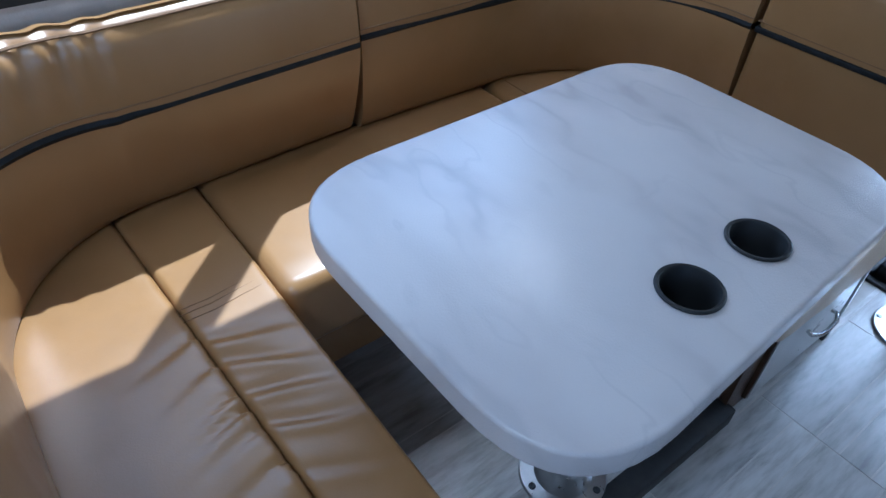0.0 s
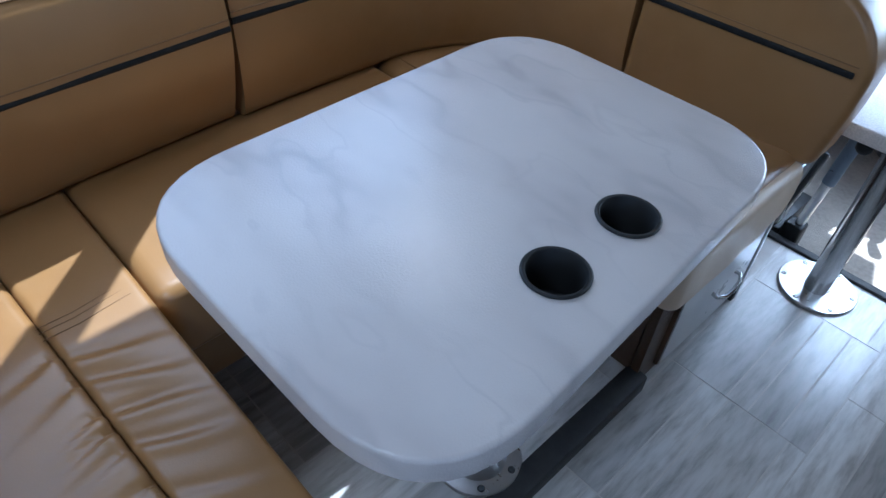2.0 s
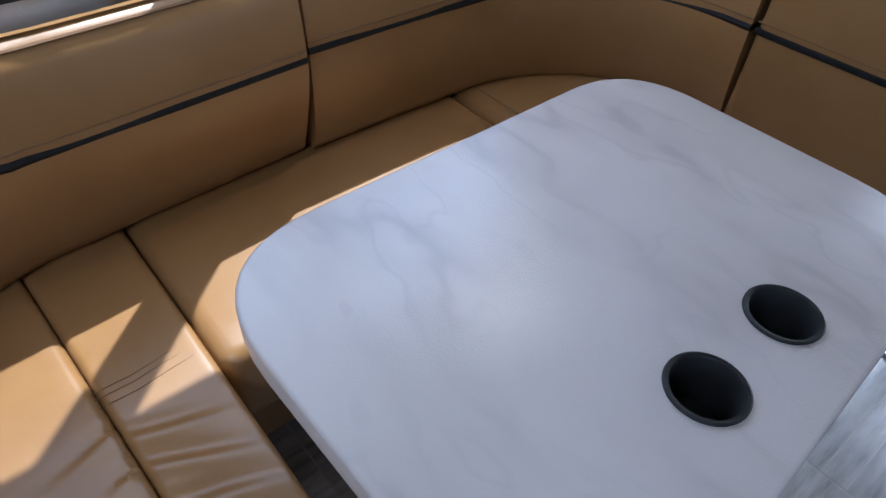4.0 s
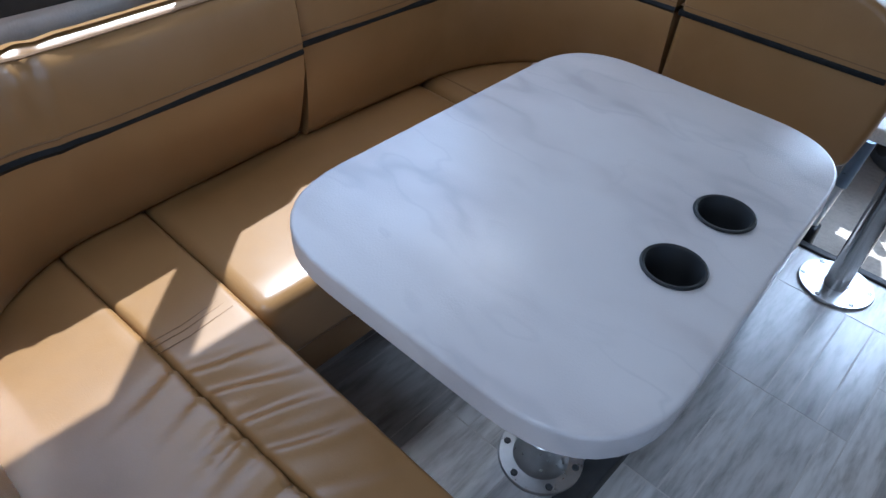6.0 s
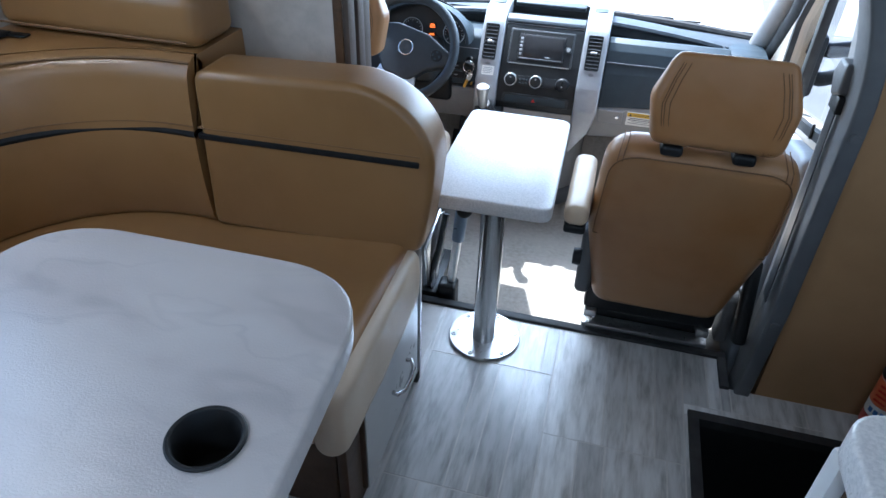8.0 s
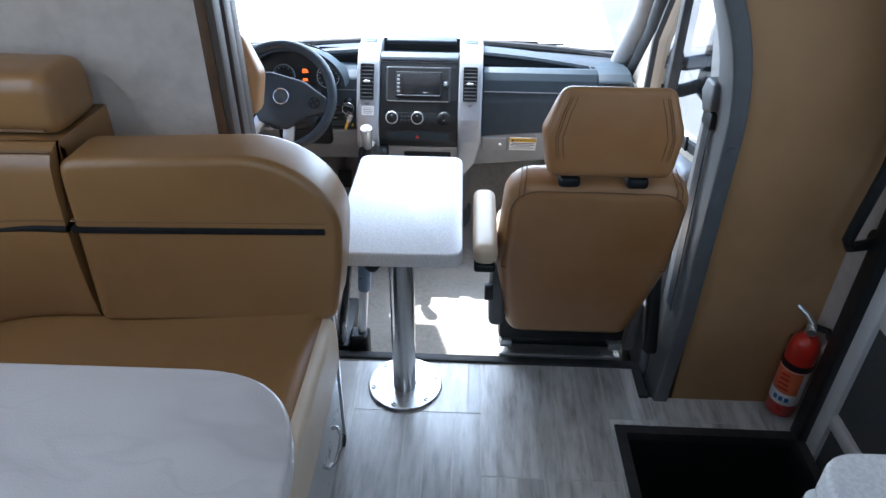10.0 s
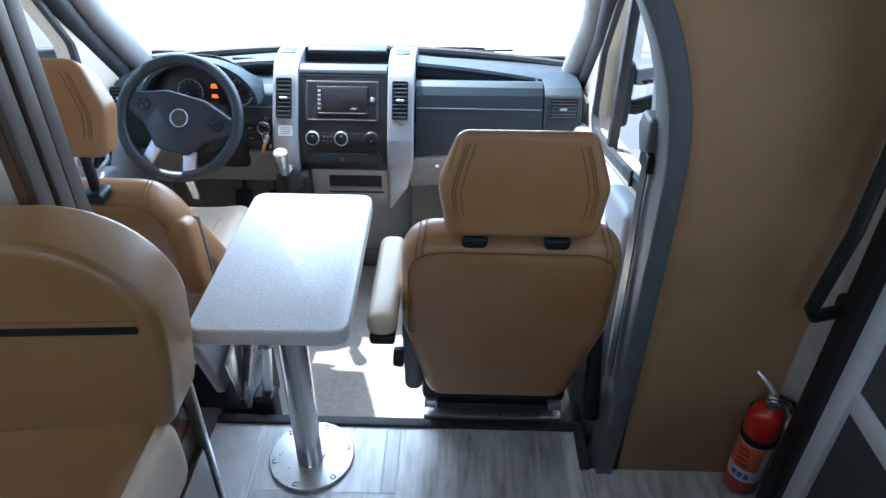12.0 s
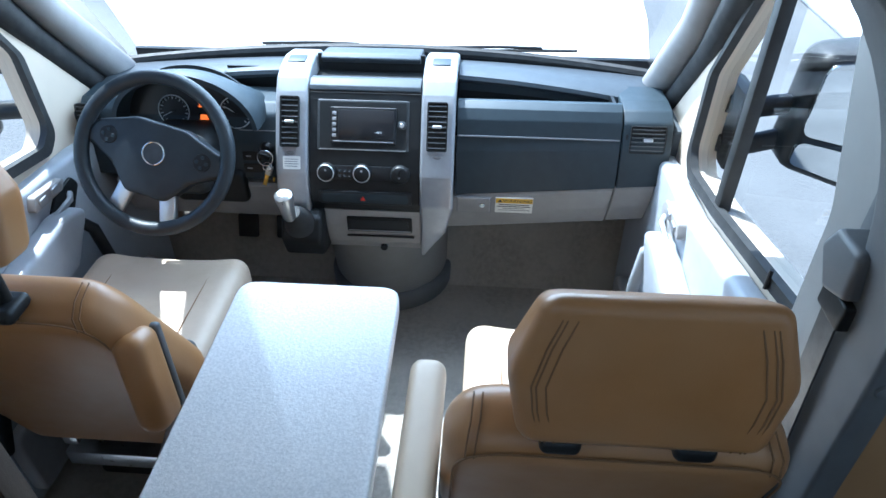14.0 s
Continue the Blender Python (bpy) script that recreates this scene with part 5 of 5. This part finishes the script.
RF = face(CONSOLE, 0.070, 0.567)
rad = part("radio", turned(prism(rect(-0.119, 0.119, -0.064, 0.064, 0.005), "y", -0.003, 0.02, 0.002), RF), DARKSTEEL, dash, "dark radio surround")
part("recess", turned(prism(rect(-0.112, 0.112, -0.058, 0.058, 0.004), "y", -0.0045, 0.01), RF), BLACK, rad)
part("screen_frame", turned(prism(rect(-0.083, 0.086, -0.046, 0.045, 0.003), "y", -0.010, 0.006, 0.002), RF), GAUGE, rad)
part("screen", turned(box(-0.062, 0.080, -0.0125, -0.006, -0.036, 0.038, 0.001), RF), SCREEN, rad, "unlit glass screen")
part("chin_strip", turned(box(-0.075, 0.080, -0.0115, -0.006, -0.0435, -0.040, 0.0005), RF), GREYINK, rad)
for i in range(5):
    part("button", turned(box(-0.078, -0.068, -0.0118, -0.006, -0.032 + 0.014 * i, -0.023 + 0.014 * i, 0.001), RF), GREYINK, rad)
part("knob", turned(lathe([(0, 0), (0.011, 0), (0.011, 0.004), (0.007, 0.006), (0, 0.006)], (0.101, -0.004, 0.002), 20, pose(0, 0, 0, 90)), RF), DARKSTEEL, rad)
part("knob_cap", turned(disc(0.006, 0.003, (0.101, -0.010, 0.002), 16, pose(0, 0, 0, 90), 0.0005), RF), STEELPLATE, rad)
part("bright_strip", turned(box(-0.112, 0.112, -0.006, 0.0, -0.0635, -0.061), RF), STEELPLATE, rad)
part("panel_edge", turned(box(-0.144, 0.144, -0.002, 0.004, -0.0012, 0.0012), face(CONSOLE, 0.073, 0.6365)), GREYINK, dash)
CL = face(CONSOLE, 0.070, 0.460, 20)
part("climate_band", turned(prism(rect(-0.095, 0.123, -0.018, 0.018, 0.012), "y", -0.002, 0.01, 0.001), CL), GAUGE, dash)
for x in (-0.094, 0.0, 0.098):
    k = part("climate_knob", turned(lathe([(0, 0), (0.0255, 0), (0.0255, 0.004), (0.0215, 0.016), (0.019, 0.018), (0, 0.017)], (x, -0.001, 0), 32, pose(0, 0, 0, 90)), CL), BLACK, dash)
    if x < 0.05:
        part("knob_ring", turned(ring(0.0205, 0.0022, (x, -0.0165, 0), pose(0, 0, 0, 90)), CL), STEELPLATE, k, "bright knob ring")
    else:
        part("knob_grip", turned(box(x - 0.0035, x + 0.0035, -0.021, -0.015, -0.004, 0.016, 0.001), CL), BLACKTRIM, k)
    part("knob_mark", turned(disc(0.003, 0.002, (x, -0.018, 0.008 if x < 0.05 else -0.006), 12, pose(0, 0, 0, 90), 0.0004), CL), GREYINK, k)
for x in (-0.060, -0.047, -0.034):
    for z in (-0.009, 0.004):
        part("button", turned(box(x - 0.0045, x + 0.0045, -0.0042, 0.0, z - 0.004, z + 0.004, 0.001), CL), DASH, dash)
        part("button_mark", turned(box(x - 0.002, x + 0.002, -0.0048, 0.0, z - 0.001, z + 0.001), CL), GREYINK, dash)
HZ = face(CONSOLE, 0.075, 0.394, 6)
hz = part("hazard_panel", turned(prism(rect(-0.124, 0.124, -0.019, 0.019, 0.012), "y", -0.004, 0.02, 0.003), HZ), GAUGE, dash)
part("hazard_line", turned(prism(rect(-0.114, 0.114, -0.013, 0.013, 0.009), "y", -0.0052, 0.01, 0.001), HZ), DASH, hz)
part("hazard_symbol", turned(prism([(-0.013, -0.006), (0.002, -0.006), (-0.0055, 0.007)], "y", -0.0062, -0.004), HZ), RED_SYM, hz, "red warning triangle", smooth=False)
lowc = [(0.914, 0.350), (0.913, 0.30), (0.926, 0.235), (0.955, 0.195), (1.02, 0.185), (1.12, 0.185), (1.12, 0.350)]
part("lower_console", prism(round_poly(lowc, [0, 0.03, 0.04, 0.03, 0, 0, 0]), "x", -0.060, 0.222, 0.005), GREYPL, dash, "grey lower console")
sl = part("ash_tray", prism(rect(0.018, 0.196, 0.282, 0.330, 0.006), "y", 0.908, 0.935, 0.003), BLACK, dash)
part("recess", prism(rect(0.028, 0.186, 0.296, 0.322, 0.005), "y", 0.9068, 0.91), GAUGE, sl)
part("flap_edge", box(0.022, 0.192, 0.9066, 0.91, 0.2855, 0.2895, 0.001), GREYINK, sl)
part("flap_line", box(0.014, 0.200, 0.9135, 0.93, 0.262, 0.2645), INK, dash)
part("socket", disc(0.010, 0.012, (0.112, 0.938, 0.214), 16, pose(0, 0, 0, 90)), BLACK, dash)
foot = [(CX + 0.205 * math.cos(a), 1.24 - 0.20 * math.sin(a)) for a in [math.pi * i / 18 for i in range(19)]]
part("console_foot", prism(foot + [(CX - 0.205, 1.36), (CX + 0.205, 1.36)], "z", CAB_Z, -0.07, 0.02), PILLARDK, dash, "dark grey moulded foot")
leg = prism([(CX + (x - CX) * 0.92, 1.24 + (y - 1.24) * 0.94) for x, y in foot] + [(CX - 0.19, 1.36), (CX + 0.19, 1.36)], "z", -0.08, 0.24, 0.02)
for v in leg.verts:
    v.co.y -= 0.08 * max(0.0, (v.co.z + 0.08) / 0.32) * (1.0 if v.co.y < 1.3 else 0.0)
part("console_leg", leg, PILLAR, dash, "grey moulded console leg")
# gear lever
gl = part("gear_gate", prism(round_poly([(0.95, 0.365), (0.875, 0.345), (0.845, 0.29), (0.87, 0.225), (0.97, 0.20), (0.97, 0.365)], [0, 0.02, 0.03, 0.02, 0, 0]), "x", -0.152, -0.040, 0.012), BLACK, dash, "black gear gate")
part("gaiter", lathe([(0.042, 0), (0.036, 0.03), (0.026, 0.06), (0.018, 0.08), (0, 0.08)], (-0.100, 0.875, 0.325), 20, pose(0, 0, 0, 32)), RUBBER, gl)
gk = part("gear_knob", lathe([(0.012, -0.03), (0.017, -0.02), (0.019, 0.02), (0.023, 0.045), (0.022, 0.058), (0.014, 0.064), (0, 0.065)], (-0.103, 0.805, 0.415), 24, pose(0, 0, 0, 14)), STEELPLATE, gl, "silver gear knob")
part("knob_cap", lathe([(0, 0.0652), (0.013, 0.0648), (0.014, 0.0635)], (-0.103, 0.805, 0.4155), 20, pose(0, 0, 0, 14)), DARKSTEEL, gk)
# ignition and keys
part("ignition", turned(lathe([(0, 0), (0.019, 0), (0.019, 0.006), (0.012, 0.014), (0, 0.014)], (0, 0, 0), 20, pose(0, 0, 0, 90)), face(FASCIA, -0.195, 0.490)), BLACK, dash)
KR = Matrix.Translation((-0.010, 0.030, -0.026))
ks = thing("key_ring", (-0.195, 0.95, 0.45), "steel key ring with a brass key in the ignition", "keys")
part("ring", turned(ring(0.021, 0.0018, (-0.183, 0.921, 0.505), pose(0, 0, 0, 80)), KR), CHROME, ks)
part("ring", turned(ring(0.012, 0.0014, (-0.180, 0.919, 0.480), pose(0, 0, 0, 80)), KR), CHROME, ks)
part("key_head", turned(box(-0.200, -0.168, 0.915, 0.935, 0.505, 0.519, 0.003), KR @ about((-0.185, 0.92, 0.51), 0, 20)), BLACK, ks)
part("fob", turned(rbox(-0.186, -0.168, 0.918, 0.930, 0.450, 0.480, 0.005, (2, 2, 2)), KR @ about((-0.178, 0.92, 0.47), 0, 25)), STEELPLATE, ks)
part("brass_key", turned(box(-0.192, -0.181, 0.920, 0.924, 0.418, 0.455, 0.001), KR @ about((-0.186, 0.92, 0.45), 0, 22)), BRASS, ks, "brass key")
part("brass_key", turned(box(-0.172, -0.166, 0.920, 0.924, 0.432, 0.446, 0.001), KR @ about((-0.170, 0.92, 0.44), 0, 15)), BRASS, ks, "brass key")
# pedals
for x, w in ((-0.42, 0.035), (-0.29, 0.03)):
    pd = thing("pedal", (x, 1.15, CAB_Z), "black rubber foot pedal", "pedal", "foot pedals")
    part("pad", turned(box(x - w, x + w, 1.26, 1.28, -0.02, 0.06, 0.006), about((x, 1.27, 0.02), -25)), RUBBER, pd)
    part("arm", tube([(x, 1.28, 0.02), (x, 1.33, 0.15), (x, 1.28, 0.34)], 0.009, 8), DARKSTEEL, pd)

# steering wheel
SW = Matrix.Translation((-0.384, 0.767, 0.59)) @ pose(0, 0, 0, 58) @ pose(0, 0, 0, 0, 0, -15)
wheel = thing("steering_wheel", (-0.384, 0.767, 0.59), "black steering wheel with silver lower spokes", "steering wheel")
part("rim", turned(ring(0.176, 0.0170, (0, 0, 0), None, 64, 14), SW), WHEEL, wheel)
padp = round_poly([(-0.168, 0.012), (-0.150, 0.040), (-0.06, 0.072), (0.06, 0.072), (0.150, 0.040), (0.168, 0.012), (0.160, -0.012), (0.098, -0.046), (0.050, -0.104), (-0.050, -0.104), (-0.098, -0.046), (-0.160, -0.012)], [0.01, 0.02, 0.05, 0.05, 0.02, 0.01, 0.01, 0.04, 0.03, 0.03, 0.04, 0.01], 6)
part("hub", turned(prism(padp, "z", -0.045, 0.002, 0.018, 5), SW), WHEEL, wheel)
for sx in (-1, 1):
    part("spoke", turned(prism(round_poly([(sx * 0.030, -0.092), (sx * 0.070, -0.082), (sx * 0.086, -0.152), (sx * 0.050, -0.166)], 0.006), "z", -0.026, -0.008, 0.005), SW), STEELPLATE, wheel, "silver-painted lower spoke")
    part("control_pad", turned(lathe([(0, 0), (0.022, 0), (0.020, 0.004), (0, 0.005)], (sx * 0.115, 0.012, 0.0005), 24), SW), BLACK, wheel)
    for i in range(4):
        a = math.pi / 2 * i
        part("button", turned(disc(0.0045, 0.002, (sx * 0.115 + 0.012 * math.cos(a), 0.012 + 0.012 * math.sin(a), 0.005), 10, None, 0.0005), SW), DASH, wheel)
bdg = part("badge", turned(ring(0.026, 0.0026, (0, 0, 0.004), None, 32, 8), SW), CHROME, wheel, "plain round chrome badge")
part("badge_disc", turned(disc(0.025, 0.002, (0, 0, 0.0025), 32, None, 0.0005), SW), DARKSTEEL, bdg)
part("column", turned(lathe([(0, -0.05), (0.05, -0.05), (0.06, -0.16), (0, -0.16)], (0, 0, 0), 24), SW), BLACK, wheel)
for sx in (-1, 1):
    stk = part("stalk", turned(tube([(sx * 0.04, 0.0, -0.06), (sx * 0.13, 0.03, -0.055), (sx * 0.16, 0.035, -0.05)], 0.007, 8), SW), BLACK, wheel)

# reading light over the dinette window
rl = thing("reading_light", (-0.9, -0.79, 1.66), "small lit reading lamp on the dinette wall", "lamp")
part("wall_plate", disc(0.04, 0.012, (-0.905, -0.79, 1.83), 24, pose(0, 0, 0, 0, 90, 0)), STEELPLATE, rl)
part("arm", tube([(-0.90, -0.79, 1.83), (-0.80, -0.79, 1.82), (-0.745, -0.79, 1.76), (-0.74, -0.79, 1.68)], 0.006, 8), STEELPLATE, rl)
part("shade", lathe([(0.030, 0), (0.034, 0.004), (0.030, 0.03), (0.012, 0.045), (0, 0.045)], (-0.74, -0.79, 1.645), 24), STEELPLATE, rl)
part("bulb", disc(0.028, 0.003, (-0.74, -0.79, 1.643), 24), glow("lamp_glow", (1.0, 0.95, 0.88), 60.0), rl, "glowing lamp disc")

# ---- kitchen end and entry ----
kc = thing("kitchen_counter", (0.9, -1.6, 0), "kitchen cabinet end in dark laminate with white corner post", "cabinet")
part("end_panel", box(0.632, 1.18, -2.6, -1.0, 0.0, 0.885, 0.003), WOOD, kc)
part("corner_post", box(0.577, 0.606, -1.010, -0.981, 0.0, 0.888, 0.008), WHITE, kc, "white painted corner post")
part("side_panel", box(0.590, 0.632, -2.6, -1.010, 0.0, 0.885, 0.003), WOOD, kc)
part("corner_seal", box(0.606, 0.632, -1.004, -0.988, 0.0, 0.885), BLACK, kc)
ctop = prism(round_poly([(0.572, -2.65), (1.185, -2.65), (1.185, -0.975), (0.572, -0.975)], [0, 0, 0, 0.045], 8), "z", 0.892, 0.93, 0.006)
solid("countertop", ctop, SPECKLE, "white speckled solid-surface countertop with a rounded corner", "countertop")

ex = thing("fire_extinguisher", (1.13, -0.065, 0.03), "red fire extinguisher with an orange and white label", "fire extinguisher")
EX = (1.136, -0.072, 0.03)
ex.scale = (0.87, 0.87, 0.87)
ex.location = (1.1465, -0.0385, 0.02)
part("cylinder", lathe([(0, 0), (0.036, 0.0), (0.043, 0.008), (0.043, 0.262), (0.040, 0.285), (0.030, 0.302), (0.016, 0.312), (0.014, 0.322), (0, 0.322)], EX, 36), RED, ex)
part("label", lathe([(0.0434, 0.055), (0.0438, 0.056), (0.0438, 0.190), (0.0434, 0.191)], EX, 36), LABELW, ex, "white printed label")
lab = lathe([(0.0440, 0.100), (0.0444, 0.101), (0.0444, 0.188), (0.0440, 0.189)], EX, 36)
bmesh.ops.delete(lab, geom=[v for v in lab.verts if v.co.x - EX[0] > 0.012], context="VERTS")
part("label_panel", lab, LABELR, ex, "orange label panel")
for i in range(3):
    a = radians(205 + 22 * i)
    part("label_icon", turned(box(-0.006, 0.006, -0.0455, -0.0435, 0.070, 0.086), Matrix.Translation(EX) @ pose(0, 0, 0, 0, 0, math.degrees(a) + 90)), LABELB, ex, "small blue pictogram panel", smooth=False)
for i in range(4):
    part("text_bar", turned(box(-0.018, 0.016 - 0.003 * i, -0.0462, -0.0442, 0.115 + 0.018 * i, 0.121 + 0.018 * i), Matrix.Translation(EX) @ pose(0, 0, 0, 0, 0, -48)), RED, ex, smooth=False)
part("strap", lathe([(0.0442, 0.196), (0.0462, 0.197), (0.0462, 0.216), (0.0442, 0.217)], EX, 36), BLACK, ex, "black bracket strap")
part("valve", lathe([(0, 0.32), (0.015, 0.32), (0.015, 0.345), (0.010, 0.350), (0, 0.350)], EX, 20), STEELPLATE, ex)
part("gauge", disc(0.014, 0.010, (EX[0] - 0.005, EX[1] - 0.014, EX[2] + 0.335), 20, pose(0, 0, 0, 90, 0, -30)), STEELPLATE, ex, "pressure gauge")
part("handle", tube([(EX[0], EX[1], EX[2] + 0.350), (EX[0] - 0.015, EX[1] + 0.018, EX[2] + 0.372), (EX[0] - 0.035, EX[1] + 0.045, EX[2] + 0.386)], [0.008, 0.008, 0.006], 8), STEELPLATE, ex, "steel squeeze lever")
part("nozzle", tube([(EX[0] + 0.01, EX[1], EX[2] + 0.340), (EX[0] + 0.03, EX[1] - 0.03, EX[2] + 0.350), (EX[0] + 0.032, EX[1] - 0.05, EX[2] + 0.335)], 0.010, 10), BLACK, ex)
part("tag", turned(box(EX[0] + 0.02, EX[0] + 0.023, EX[1] - 0.075, EX[1] - 0.045, EX[2] + 0.290, EX[2] + 0.325, 0.001), about((EX[0], EX[1] - 0.06, EX[2] + 0.3), 25)), LABELW, ex, "white plastic tag")
part("bracket", box(EX[0] - 0.02, EX[0] + 0.02, EX[1] + 0.042, EX[1] + 0.052, EX[2] - 0.015, EX[2] + 0.27, 0.003), BLACK, ex)

gh = thing("grab_handle", (1.12, -0.1, 0.64), "black bent-tube grab handle beside the entry door", "handle")
part("bar", tube([(1.19, -0.085, 0.60), (1.15, -0.10, 0.60), (1.115, -0.115, 0.605), (1.098, -0.125, 0.63), (1.10, -0.13, 0.68), (1.115, -0.13, 0.80), (1.12, -0.13, 1.25), (1.14, -0.12, 1.30), (1.19, -0.10, 1.31)], 0.0125, 14), BLACK, gh)
part("flange", lathe([(0, 0), (0.03, 0), (0.03, 0.006), (0, 0.008)], (1.19, -0.085, 0.60), 20, pose(0, 0, 0, 0, -90, 0)), BLACK, gh)
part("flange", lathe([(0, 0), (0.03, 0), (0.03, 0.006), (0, 0.008)], (1.19, -0.10, 1.31), 20, pose(0, 0, 0, 0, -90, 0)), BLACK, gh)

# ---- floor planks, laid in staggered groups of four strips ----
unit = box(-0.5, 0.5, -0.5, 0.5, -1.0, 0.0)
plank_mesh = bpy.data.meshes.new("plank")
unit.to_mesh(plank_mesh)
unit.free()
plank_mesh.materials.append(PLANK)
rng = random.Random(4)
SETS = ((0.067, 0.061, 0.192, 0.036), (0.092, 0.068, 0.152, 0.044), (0.150, 0.056, 0.076, 0.074))


def lay(parent, x0, x1, y0, y1, z, bad):
    for g in range(-3, 4):
        gx = 0.318 + 0.356 * g
        shift = 0.0 if g % 2 else 0.225
        for r in range(-1, 7):
            top = -0.090 + shift + 0.434 - 0.434 * r
            widths = SETS[(g * 3 + r * 2) % 3]
            x = gx
            for w in widths:
                a0, a1, b0, b1 = max(x, x0), min(x + w, x1), max(top - 0.434, y0), min(top, y1)
                x += w
                for c0, c1, d0, d1 in cutout(a0, a1, b0, b1, bad):
                    if c1 - c0 > 0.012 and d1 - d0 > 0.012:
                        ob = new("plank", plank_mesh)
                        ob.parent = parent
                        ob.location = ((c0 + c1) / 2, (d0 + d1) / 2, z)
                        ob.scale = (c1 - c0 - 0.0042, d1 - d0 - 0.0042, 0.0035)


def cutout(a0, a1, b0, b1, bad):
    """The pieces of a strip that stay clear of the opening bad."""
    if not bad or a1 <= bad[0] or b1 <= bad[1] or a0 >= bad[2] or b0 >= bad[3]:
        return [(a0, a1, b0, b1)]
    out = [(a0, a1, bad[3], b1), (a0, a1, b0, bad[1])]
    m0, m1 = max(b0, bad[1]), min(b1, bad[3])
    return out + [(a0, bad[0], m0, m1), (bad[2], a1, m0, m1)]


lay(floor, -0.056, 0.775, -2.6, 0.114, 0.0009, (0.70, -0.80, 1.165, -0.13))
lay(floor, 0.775, 1.165, -0.13, -0.003, 0.0009, None)
lay(slide_floor, -0.74, -0.090, -1.60, -0.68, 0.0529, None)
